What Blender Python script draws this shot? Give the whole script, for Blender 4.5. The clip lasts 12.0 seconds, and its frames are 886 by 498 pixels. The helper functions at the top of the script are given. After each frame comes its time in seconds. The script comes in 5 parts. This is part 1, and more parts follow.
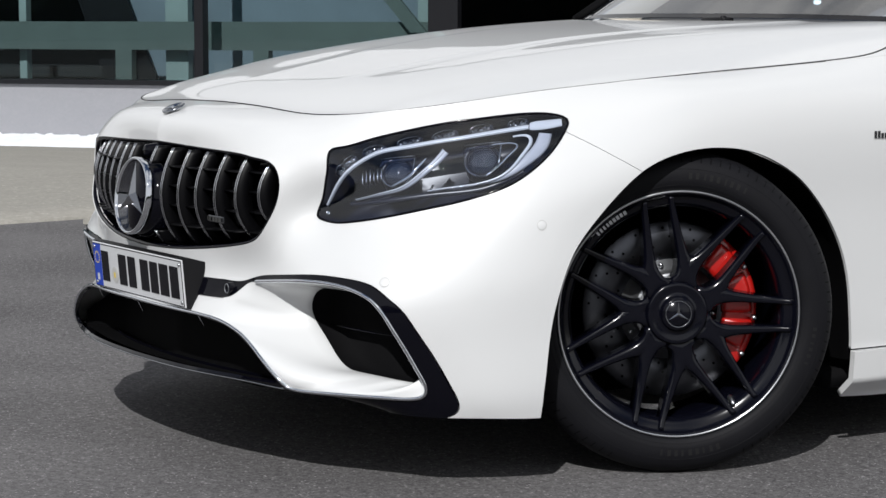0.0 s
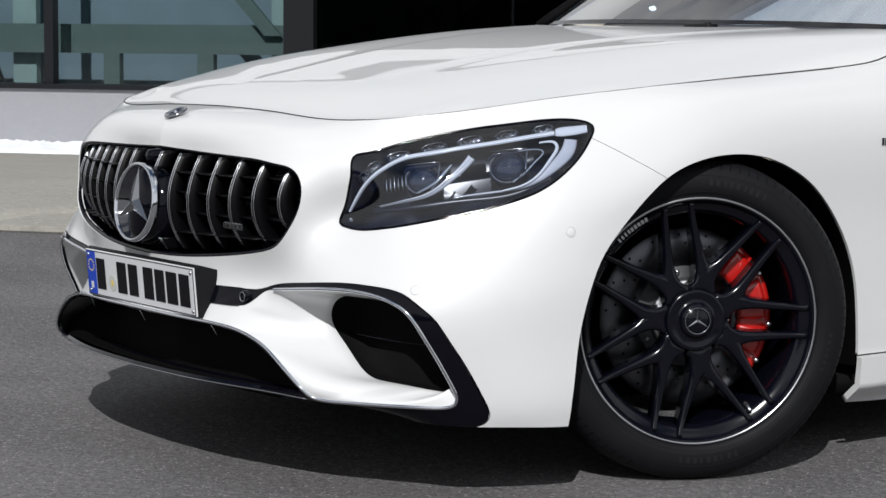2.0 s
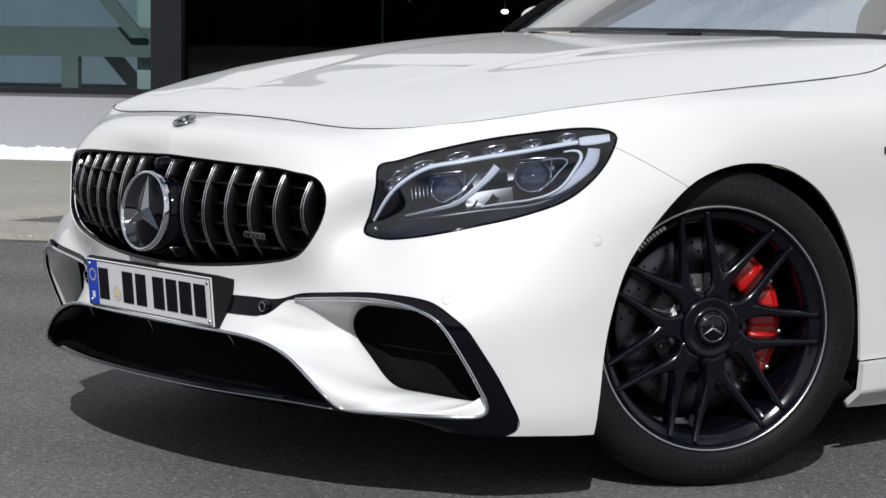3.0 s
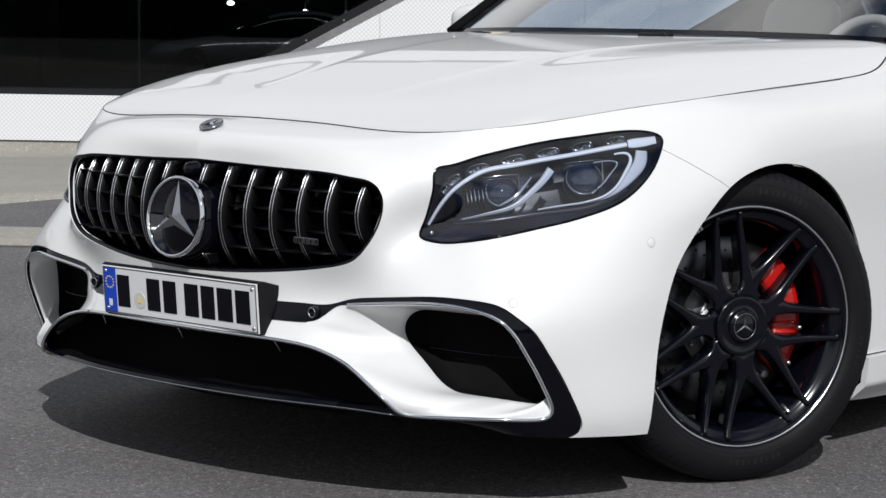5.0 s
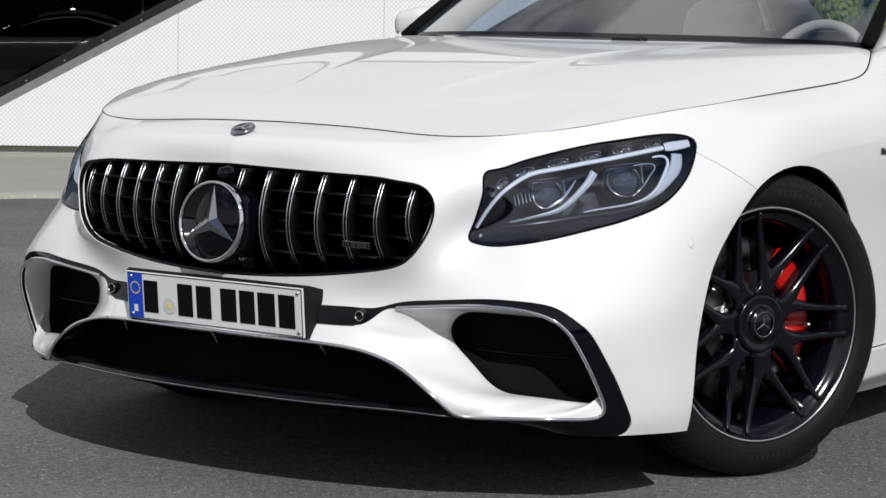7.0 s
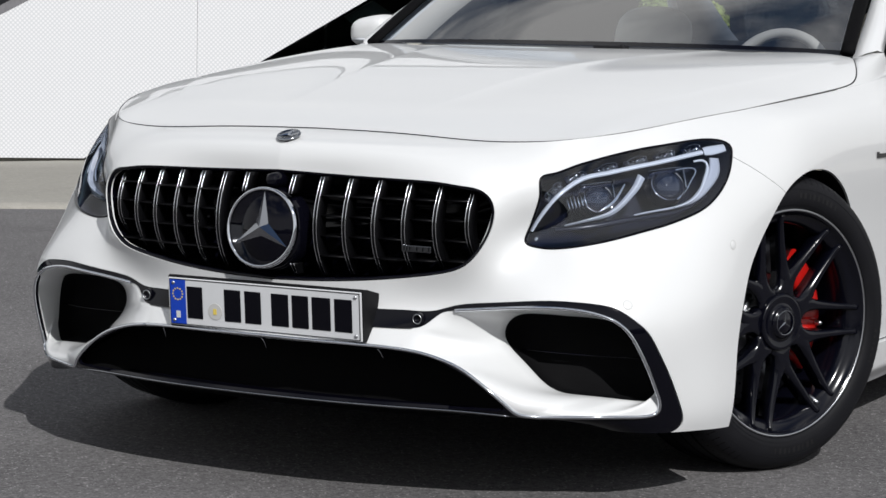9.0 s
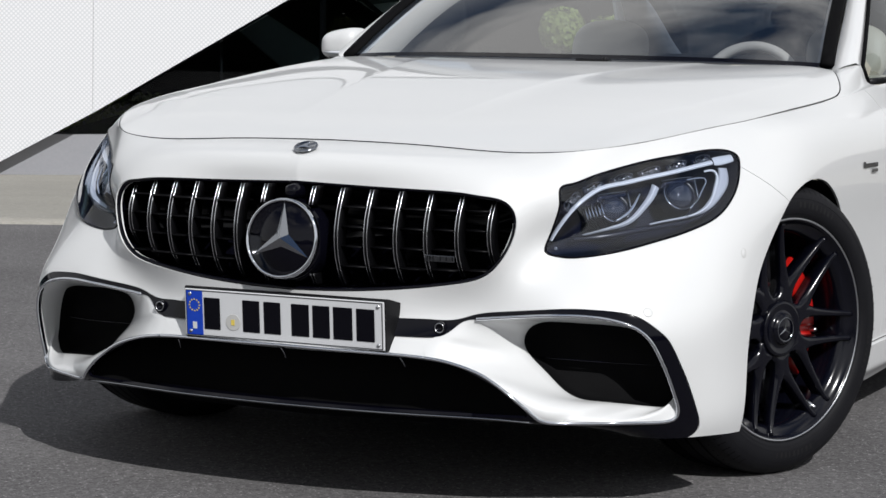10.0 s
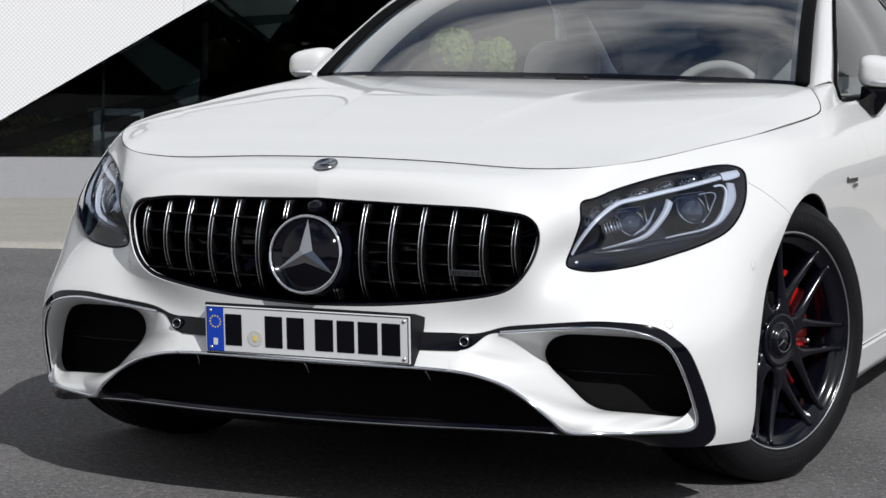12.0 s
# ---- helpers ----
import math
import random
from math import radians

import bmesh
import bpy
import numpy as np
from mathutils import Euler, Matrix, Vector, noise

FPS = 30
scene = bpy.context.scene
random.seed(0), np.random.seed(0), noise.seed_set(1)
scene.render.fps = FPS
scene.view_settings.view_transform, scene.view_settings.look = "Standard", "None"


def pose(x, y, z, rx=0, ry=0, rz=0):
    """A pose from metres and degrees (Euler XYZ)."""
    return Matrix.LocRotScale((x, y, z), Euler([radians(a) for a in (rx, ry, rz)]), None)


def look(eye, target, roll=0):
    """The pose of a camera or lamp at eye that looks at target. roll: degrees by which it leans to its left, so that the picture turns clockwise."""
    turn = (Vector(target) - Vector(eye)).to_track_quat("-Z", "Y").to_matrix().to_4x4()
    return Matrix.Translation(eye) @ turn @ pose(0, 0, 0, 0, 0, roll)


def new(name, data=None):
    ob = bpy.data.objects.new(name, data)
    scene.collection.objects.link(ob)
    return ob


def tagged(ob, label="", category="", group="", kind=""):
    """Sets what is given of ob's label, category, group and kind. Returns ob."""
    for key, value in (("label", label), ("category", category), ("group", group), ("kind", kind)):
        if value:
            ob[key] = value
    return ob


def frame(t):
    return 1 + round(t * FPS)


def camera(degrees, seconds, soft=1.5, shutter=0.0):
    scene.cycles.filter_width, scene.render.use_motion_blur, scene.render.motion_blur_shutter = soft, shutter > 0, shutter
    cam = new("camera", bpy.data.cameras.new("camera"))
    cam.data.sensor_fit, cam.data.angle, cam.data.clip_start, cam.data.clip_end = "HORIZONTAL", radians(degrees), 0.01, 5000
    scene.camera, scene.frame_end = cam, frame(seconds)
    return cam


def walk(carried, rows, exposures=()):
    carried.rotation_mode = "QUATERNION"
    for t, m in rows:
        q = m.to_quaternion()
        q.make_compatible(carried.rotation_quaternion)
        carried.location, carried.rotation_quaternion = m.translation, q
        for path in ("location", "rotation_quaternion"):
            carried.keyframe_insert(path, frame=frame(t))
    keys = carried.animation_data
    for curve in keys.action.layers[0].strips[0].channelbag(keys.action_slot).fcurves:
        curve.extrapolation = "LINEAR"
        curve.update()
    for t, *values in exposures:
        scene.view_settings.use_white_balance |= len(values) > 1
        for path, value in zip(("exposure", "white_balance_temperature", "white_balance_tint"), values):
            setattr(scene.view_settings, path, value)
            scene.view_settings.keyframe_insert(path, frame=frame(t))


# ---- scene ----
cam = camera(22.4, 12.0)
PATH = [
    (0, (4.893, -2.163, 1.019), (3.2, -1.12, 0.808), 0.0),
    (0.5, (4.842, -2.225, 1.021), (3.164, -1.157, 0.81), 0.1),
    (1, (4.768, -2.318, 1.021), (3.113, -1.214, 0.81), 0.2),
    (1.5, (4.689, -2.409, 1.027), (3.06, -1.269, 0.815), 0.3),
    (2, (4.592, -2.51, 1.019), (2.991, -1.33, 0.812), 0.4),
    (2.5, (4.469, -2.663, 1.032), (2.912, -1.424, 0.824), 0.6),
    (3, (4.326, -2.832, 1.03), (2.818, -1.534, 0.826), 0.7),
    (5, (3.767, -3.39, 1.048), (2.455, -1.895, 0.839), 0.8),
    (5.5, (3.648, -3.505, 1.044), (2.382, -1.97, 0.837), 0.9),
    (6, (3.516, -3.624, 1.05), (2.298, -2.051, 0.842), 1.0),
    (6.5, (3.398, -3.728, 1.043), (2.222, -2.122, 0.839), 1.0),
    (7, (3.268, -3.845, 1.051), (2.141, -2.206, 0.845), 1.0),
    (9, (2.744, -4.271, 1.036), (1.805, -2.516, 0.842), 1.1),
    (9.5, (2.609, -4.369, 1.03), (1.72, -2.588, 0.843), 1.1),
    (10, (2.46, -4.484, 1.025), (1.628, -2.674, 0.846), 1.1),
    (10.5, (2.332, -4.57, 1.019), (1.547, -2.739, 0.847), 1.0),
    (11, (2.222, -4.648, 1.015), (1.475, -2.8, 0.85), 1.0),
    (11.5, (2.154, -4.699, 1.012), (1.433, -2.841, 0.852), 1.0),
    (12, (2.123, -4.717, 1.009), (1.416, -2.853, 0.852), 1.0),
]
walk(cam, [(t, look(eye, target, roll)) for t, eye, target, roll in PATH])

# ---- world, sun, exposure ----
SUN_TO = Vector((0.93, -0.84, 1.0)).normalized()
world = bpy.data.worlds.new("sky")
scene.world = world
world.use_nodes = True
wn = world.node_tree
wn.nodes.clear()
w_out = wn.nodes.new("ShaderNodeOutputWorld")
w_bg = wn.nodes.new("ShaderNodeBackground")
w_sky = wn.nodes.new("ShaderNodeTexSky")
w_sky.sky_type = "NISHITA"
w_sky.sun_disc = False
w_sky.sun_elevation = math.asin(SUN_TO.z)
w_sky.sun_rotation = math.atan2(SUN_TO.x, SUN_TO.y)
w_sky.air_density, w_sky.dust_density, w_sky.ozone_density = 1.0, 0.2, 3.0
w_geo = wn.nodes.new("ShaderNodeTexCoord")
w_map = wn.nodes.new("ShaderNodeMapping")
w_map.inputs["Scale"].default_value = (1.0, 1.0, 2.6)
w_map.inputs["Location"].default_value = (3.3, 9.6, 2.2)
w_noise = wn.nodes.new("ShaderNodeTexNoise")
w_noise.inputs["Scale"].default_value = 1.9
w_noise.inputs["Detail"].default_value = 6
w_ramp = wn.nodes.new("ShaderNodeValToRGB")
w_ramp.color_ramp.elements[0].position, w_ramp.color_ramp.elements[1].position = 0.465, 0.625
w_mix = wn.nodes.new("ShaderNodeMixRGB")
w_mix.inputs[2].default_value = (15.0, 15.0, 15.0, 1)
w_bg.inputs["Strength"].default_value = 0.056
wn.links.new(w_geo.outputs["Generated"], w_map.inputs["Vector"])
wn.links.new(w_map.outputs["Vector"], w_noise.inputs["Vector"])
wn.links.new(w_noise.outputs["Fac"], w_ramp.inputs["Fac"])
# bright haze low over the horizon
w_sep = wn.nodes.new("ShaderNodeSeparateXYZ")
w_haze = wn.nodes.new("ShaderNodeMapRange")
w_haze.interpolation_type = "SMOOTHSTEP"
w_haze.inputs["From Min"].default_value, w_haze.inputs["From Max"].default_value = 0.74, 0.42
w_haze.inputs["To Max"].default_value = 0.8
w_most = wn.nodes.new("ShaderNodeMath")
w_most.operation = "MAXIMUM"
wn.links.new(w_geo.outputs["Generated"], w_sep.inputs[0])
wn.links.new(w_sep.outputs["Z"], w_haze.inputs["Value"])
wn.links.new(w_haze.outputs[0], w_most.inputs[0])
wn.links.new(w_ramp.outputs["Color"], w_most.inputs[1])
wn.links.new(w_most.outputs[0], w_mix.inputs[0])
wn.links.new(w_sky.outputs["Color"], w_mix.inputs[1])
wn.links.new(w_mix.outputs["Color"], w_bg.inputs["Color"])
wn.links.new(w_bg.outputs["Background"], w_out.inputs["Surface"])

sun = new("sun", bpy.data.lights.new("sun", "SUN"))
sun.data.energy, sun.data.angle, sun.data.color = 4.1, radians(0.53), (0.985, 0.975, 0.965)
sun.matrix_world = look(SUN_TO * 30, (0, 0, 0))
scene.view_settings.exposure = 0.0


# ---- materials ----
def material(name, color, rough=0.5, metal=0.0, coat=0.0, coat_rough=0.03, var=0.0, scale=20.0, bump=0.0, bump_scale=200.0, spec=0.5, emit=0.0):
    m = bpy.data.materials.new(name)
    m.use_nodes = True
    nt = m.node_tree
    b = nt.nodes["Principled BSDF"]
    b.inputs["Base Color"].default_value = (*color, 1)
    b.inputs["Roughness"].default_value = rough
    b.inputs["Metallic"].default_value = metal
    b.inputs["Coat Weight"].default_value = coat
    b.inputs["Coat Roughness"].default_value = coat_rough
    b.inputs["Specular IOR Level"].default_value = spec
    if emit:
        b.inputs["Emission Color"].default_value = (*color, 1)
        b.inputs["Emission Strength"].default_value = emit
    if var or bump:
        tc = nt.nodes.new("ShaderNodeTexCoord")
    if var:
        n = nt.nodes.new("ShaderNodeTexNoise")
        n.inputs["Scale"].default_value, n.inputs["Detail"].default_value = scale, 8
        nt.links.new(tc.outputs["Object"], n.inputs["Vector"])
        mx = nt.nodes.new("ShaderNodeMixRGB")
        mx.inputs[1].default_value = (*[c * (1 - var) for c in color], 1)
        mx.inputs[2].default_value = (*[min(1, c * (1 + var)) for c in color], 1)
        nt.links.new(n.outputs["Fac"], mx.inputs[0])
        nt.links.new(mx.outputs["Color"], b.inputs["Base Color"])
    if bump:
        n2 = nt.nodes.new("ShaderNodeTexNoise")
        n2.inputs["Scale"].default_value, n2.inputs["Detail"].default_value = bump_scale, 4
        nt.links.new(tc.outputs["Object"], n2.inputs["Vector"])
        bp = nt.nodes.new("ShaderNodeBump")
        bp.inputs["Strength"].default_value, bp.inputs["Distance"].default_value = bump, 0.002
        nt.links.new(n2.outputs["Fac"], bp.inputs["Height"])
        nt.links.new(bp.outputs["Normal"], b.inputs["Normal"])
    return m


def glass(name, tint, rough=0.0, straight=0.07):
    m = bpy.data.materials.new(name)
    m.use_nodes = True
    nt = m.node_tree
    nt.nodes.clear()
    out = nt.nodes.new("ShaderNodeOutputMaterial")
    tr = nt.nodes.new("ShaderNodeBsdfTransparent")
    tr.inputs["Color"].default_value = (*tint, 1)
    gl = nt.nodes.new("ShaderNodeBsdfGlossy")
    gl.inputs["Roughness"].default_value = rough
    fr = nt.nodes.new("ShaderNodeLayerWeight")
    fr.inputs["Blend"].default_value = 0.5
    pw = nt.nodes.new("ShaderNodeMath")
    pw.operation = "POWER"
    pw.inputs[1].default_value = 5.0
    nt.links.new(fr.outputs["Facing"], pw.inputs[0])
    ma = nt.nodes.new("ShaderNodeMath")
    ma.operation = "MULTIPLY_ADD"
    ma.inputs[1].default_value, ma.inputs[2].default_value = 1 - straight, straight
    nt.links.new(pw.outputs[0], ma.inputs[0])
    mx = nt.nodes.new("ShaderNodeMixShader")
    nt.links.new(ma.outputs[0], mx.inputs[0])
    nt.links.new(tr.outputs[0], mx.inputs[1])
    nt.links.new(gl.outputs[0], mx.inputs[2])
    nt.links.new(mx.outputs[0], out.inputs["Surface"])
    return m


PAINT = material("white_paint", (0.600, 0.607, 0.610), 0.42, 0.0, 0.7, 0.012)
GLOSS_BLACK = material("gloss_black", (0.002, 0.002, 0.0042), 0.06, 0.0, 0.0, 0.03, spec=0.22)
MATT_BLACK = material("matt_black", (0.003, 0.003, 0.0034), 0.75, var=0.3, scale=30, spec=0.06)
PLASTIC = material("black_plastic", (0.006, 0.006, 0.007), 0.45, bump=0.15, bump_scale=700, spec=0.25)
SATIN_BLACK = material("satin_black_alloy", (0.0022, 0.0024, 0.0052), 0.16, 0.0, 0.0, 0.05, spec=0.34)
CHROME = material("chrome", (0.68, 0.70, 0.74), 0.06, 1.0)
STAR = material("emblem_chrome", (0.33, 0.34, 0.36), 0.10, 1.0)
DARK_CHROME = material("smoked_chrome", (0.32, 0.33, 0.35), 0.12, 1.0)
ALU = material("brushed_aluminium", (0.55, 0.56, 0.58), 0.28, 1.0)
BADGE = material("badge_metal", (0.13, 0.135, 0.145), 0.18, 1.0)
FIN_BLACK = material("grille_fin_black", (0.003, 0.003, 0.0036), 0.38, spec=0.10)
SLAT_CHROME = material("dark_slat_chrome", (0.62, 0.63, 0.66), 0.20, 1.0)
RUBBER = material("tyre_rubber", (0.0055, 0.0056, 0.0072), 0.62, var=0.35, scale=14, bump=0.2, bump_scale=300, spec=0.15)
DISC = material("brake_steel", (0.09, 0.093, 0.105), 0.30, 1.0, var=0.15, scale=60)
SIDEWALL = material("raised_rubber", (0.0085, 0.0085, 0.0092), 0.6, var=0.3, scale=40, spec=0.2)
BELL = material("cast_aluminium", (0.42, 0.43, 0.45), 0.35, 1.0, var=0.15, scale=40)
RED = material("red_caliper_paint", (0.40, 0.008, 0.006), 0.3, 0.0, 0.8, 0.08)
PLATE_WHITE = material("plate_white", (0.55, 0.56, 0.575), 0.35, bump=0.05, bump_scale=60)
PLATE_BLUE = material("plate_blue", (0.004, 0.042, 0.38), 0.35)
PLATE_YELLOW = material("seal_yellow", (0.65, 0.50, 0.10), 0.4)
PLATE_GREY = material("seal_grey", (0.45, 0.45, 0.44), 0.4)
LIGHT_PIPE = material("light_guide_plastic", (0.50, 0.52, 0.56), 0.2, 0.0, 1.0, 0.02)
LIGHT_CORE = material("bright_light_line", (0.70, 0.72, 0.76), 0.15, 0.0, 1.0, 0.02)
# the housing's blue cast stands in for reflected sky
LAMP_BLACK = material("lamp_black_sky_cast", (0.005, 0.0065, 0.017), 0.30, spec=0.45)
CRESCENT_GREY = material("reflector_grey", (0.36, 0.375, 0.42), 0.3, 0.0, 0.6, 0.05)
# blue of the cover's sky reflection, put into the shield's colour
LAMP_SKY_BLUE = material("sky_blue_black_shield", (0.010, 0.014, 0.032), 0.12, spec=0.6)
LENS_DARK = material("projector_lens", (0.012, 0.016, 0.03), 0.03, 0.0, 1.0, 0.0)
CREAM = material("cream_leather", (0.52, 0.47, 0.39), 0.5, var=0.06, scale=25, bump=0.2, bump_scale=250)
GREY_LINING = material("grey_cloth_lining", (0.16, 0.16, 0.165), 0.9, var=0.1, scale=60)
DASH = material("dark_dashboard", (0.05, 0.05, 0.055), 0.6, bump=0.2, bump_scale=400)
# its faint blue tint carries part of the reflected sky
CLEAR = glass("clear_lens", (0.84, 0.90, 1.0), straight=0.07)
SCREEN = glass("windscreen_glass", (0.64, 0.72, 0.84), straight=0.32)
SIDE_GLASS = glass("tinted_side_glass", (0.70, 0.76, 0.78), straight=0.06)


# ---- geometry helpers ----
def mesh_ob(name, bm, mat, smooth=True):
    me = bpy.data.meshes.new(name)
    bmesh.ops.recalc_face_normals(bm, faces=bm.faces) if bm.faces and len(bm.faces) < 3000 else None
    bm.to_mesh(me)
    bm.free()
    me.materials.append(mat)
    me.polygons.foreach_set("use_smooth", [smooth] * len(me.polygons))
    return new(name, me)


def part(name, bm, mat, parent, label="", smooth=True, m=None, category=""):
    ob = mesh_ob(name, bm, mat, smooth)
    ob.parent = parent
    if m is not None:
        ob.matrix_basis = m
    return tagged(ob, label, category)


def bm_of(verts, faces):
    bm = bmesh.new()
    vs = [bm.verts.new(v) for v in verts]
    for f in faces:
        try:
            bm.faces.new([vs[i] for i in f])
        except ValueError:
            pass
    bm.normal_update()
    return bm


def cubic(ts, vals, q):
    """Natural cubic spline through vals (n, k) at ts, sampled at q."""
    ts, vals, q = np.asarray(ts, float), np.asarray(vals, float), np.asarray(q, float)
    n = len(ts)
    h = np.diff(ts)
    A = np.zeros((n, n))
    b = np.zeros((n,) + vals.shape[1:])
    A[0, 0] = A[-1, -1] = 1
    for i in range(1, n - 1):
        A[i, i - 1], A[i, i], A[i, i + 1] = h[i - 1], 2 * (h[i - 1] + h[i]), h[i]
        b[i] = 6 * ((vals[i + 1] - vals[i]) / h[i] - (vals[i] - vals[i - 1]) / h[i - 1])
    m = np.linalg.solve(A, b.reshape(n, -1)).reshape(b.shape)
    i = np.clip(np.searchsorted(ts, q, "right") - 1, 0, n - 2)
    sh = (-1,) + (1,) * (vals.ndim - 1)
    d, hh = (q - ts[i]).reshape(sh), h[i].reshape(sh)
    a, c = vals[i], vals[i + 1]
    return a + d * ((c - a) / hh - hh * (2 * m[i] + m[i + 1]) / 6) + d ** 2 * m[i] / 2 + d ** 3 * (m[i + 1] - m[i]) / (6 * hh)


def curve(pts, n, closed=False):
    """n points along a smooth curve through pts, evenly spaced."""
    p = np.asarray(pts, float)
    if closed:
        p = np.vstack([p[-3:], p, p[:4]])
    t = np.r_[0, np.cumsum(np.sqrt(np.linalg.norm(np.diff(p, axis=0), axis=1)))]
    if closed:
        q = cubic(t, p, np.linspace(t[3], t[-4], 40 * len(pts)))
    else:
        q = cubic(t, p, np.linspace(0, t[-1], 40 * len(pts)))
    s = np.r_[0, np.cumsum(np.linalg.norm(np.diff(q, axis=0), axis=1))]
    want = np.linspace(0, s[-1], n + 1)[:-1] if closed else np.linspace(0, s[-1], n)
    return np.stack([np.interp(want, s, q[:, k]) for k in range(p.shape[1])], axis=1)


def inside(poly, p):
    """Signed distance of points p (n, 2) to a closed outline: positive within."""
    poly, p = np.asarray(poly, float), np.asarray(p, float)
    best = np.full(len(p), 1e9)
    odd = np.zeros(len(p), bool)
    for a, b in zip(poly, np.roll(poly, -1, axis=0)):
        ab = b - a
        k = np.clip(((p - a) @ ab) / max(ab @ ab, 1e-12), 0, 1)
        best = np.minimum(best, np.linalg.norm(p - a - k[:, None] * ab, axis=1))
        hit = (a[1] > p[:, 1]) != (b[1] > p[:, 1])
        with np.errstate(divide="ignore", invalid="ignore"):
            odd ^= hit & (p[:, 0] < ab[0] * (p[:, 1] - a[1]) / ab[1] + a[0])
    return np.where(odd, best, -best)


def clip(V, F, f):
    """Keeps the part of the mesh where f > 0, cutting faces along the line f = 0."""
    V = [tuple(v) for v in V]
    f = np.asarray(f)
    keep, cut = [], {}
    for face in F:
        s = [f[i] > 0 for i in face]
        if all(s):
            keep.append(face)
        elif any(s):
            outl = []
            for i, j in zip(face, face[1:] + face[:1]):
                if f[i] > 0:
                    outl.append(i)
                if (f[i] > 0) != (f[j] > 0):
                    key = (min(i, j), max(i, j))
                    if key not in cut:
                        a, b = key
                        k = f[a] / (f[a] - f[b])
                        cut[key] = len(V)
                        V.append(tuple(V[a][c] + k * (V[b][c] - V[a][c]) for c in range(3)))
                    outl.append(cut[key])
            keep.append(tuple(outl))
    used = sorted({i for fc in keep for i in fc})
    new_id = {o: n for n, o in enumerate(used)}
    return np.array([V[i] for i in used]), [tuple(new_id[i] for i in fc) for fc in keep]


def panel(V, F, depth=0.014, side=1, both=False, edge=0.0015):
    """A body panel with folded-in edges. both: mirrored and joined at x = 0."""
    V = np.array(V)
    bm = bm_of(V * (side, 1, 1), [f[::-1] for f in F] if side < 0 else F)
    if both:
        other = bm_of(V * (-1, 1, 1), [f[::-1] for f in F])
        tmp = bpy.data.meshes.new("tmp")
        other.to_mesh(tmp)
        other.free()
        bm.from_mesh(tmp)
        bpy.data.meshes.remove(tmp)
        bmesh.ops.remove_doubles(bm, verts=[v for v in bm.verts if abs(v.co.x) < 1e-4], dist=1e-4)
    small = [v for v in bm.verts if v.is_boundary]
    bmesh.ops.remove_doubles(bm, verts=small, dist=4e-4)
    bm.normal_update()
    for e in bm.edges:
        if e.is_boundary:
            e.smooth = False
    for d in (edge, depth):
        edges = [e for e in bm.edges if e.is_boundary]
        nrm = {v: v.normal.copy() for e in edges for v in e.verts}
        if d == edge:
            first = {}
        r = bmesh.ops.extrude_edge_only(bm, edges=edges)
        moved = [g for g in r["geom"] if isinstance(g, bmesh.types.BMVert)]
        pairs = {}
        for v in moved:
            near = [e.other_vert(v) for e in v.link_edges if e.other_vert(v) in nrm]
            if near:
                n = first.get(near[0], nrm[near[0]]) if d != edge else nrm[near[0]]
                v.co -= n * d
                pairs[v] = n
        first = pairs
    bm.normal_update()
    return bm


def tube(path, radius, sides=8, closed=False, flat=1.0, ups=None):
    """A round or flattened bar along a path."""
    P = [Vector(p) for p in path]
    n = len(P)
    bm = bmesh.new()
    rings = []
    prev = None
    for i, p in enumerate(P):
        a = P[i - 1] if (i or closed) else P[0]
        b = P[(i + 1) % n] if (i < n - 1 or closed) else P[-1]
        t = (b - a).normalized()
        up = Vector(ups[i]) if ups is not None else (prev if prev is not None else (Vector((0, 0, 1)) if abs(t.z) < 0.9 else Vector((0, 1, 0))))
        s = t.cross(up).normalized()
        u = s.cross(t).normalized()
        prev = u
        r = radius[i] if hasattr(radius, "__len__") else radius
        rings.append([bm.verts.new(p + s * r * math.cos(2 * math.pi * k / sides) + u * r * flat * math.sin(2 * math.pi * k / sides)) for k in range(sides)])
    for i in range(n if closed else n - 1):
        r0, r1 = rings[i], rings[(i + 1) % n]
        for k in range(sides):
            bm.faces.new((r0[k], r0[(k + 1) % sides], r1[(k + 1) % sides], r1[k]))
    if not closed:
        bm.faces.new(rings[0])
        bm.faces.new(rings[-1][::-1])
    return bm


def loft(rings, closed=True, caps=False):
    """Skin over rings of points, each of the same number."""
    bm = bmesh.new()
    R = [[bm.verts.new(tuple(p)) for p in r] for r in rings]
    n = len(R[0])
    for a, b in zip(R, R[1:]):
        for k in range(n if closed else n - 1):
            bm.faces.new((a[k], a[(k + 1) % n], b[(k + 1) % n], b[k]))
    if caps:
        bm.faces.new(R[0][::-1])
        bm.faces.new(R[-1])
    return bm


def lathe(profile, steps=72, a0=0.0, a1=2 * math.pi):
    """Turns a profile of (x, r) about the x axis."""
    full = abs(a1 - a0) > 6.28
    ang = [a0 + (a1 - a0) * k / steps for k in range(steps if full else steps + 1)]
    rings = [[(x, r * math.sin(a), r * math.cos(a)) for a in ang] for x, r in profile]
    return loft(rings, closed=full)


def box(x0, x1, y0, y1, z0, z1, bevel=0.0, seg=2):
    bm = bmesh.new()
    bmesh.ops.create_cube(bm, size=1)
    for v in bm.verts:
        v.co = Vector(((x0 + x1) / 2 + v.co.x * (x1 - x0), (y0 + y1) / 2 + v.co.y * (y1 - y0), (z0 + z1) / 2 + v.co.z * (z1 - z0)))
    if bevel:
        bmesh.ops.bevel(bm, geom=list(bm.edges), offset=bevel, segments=seg, affect="EDGES", profile=0.5)
    return bm


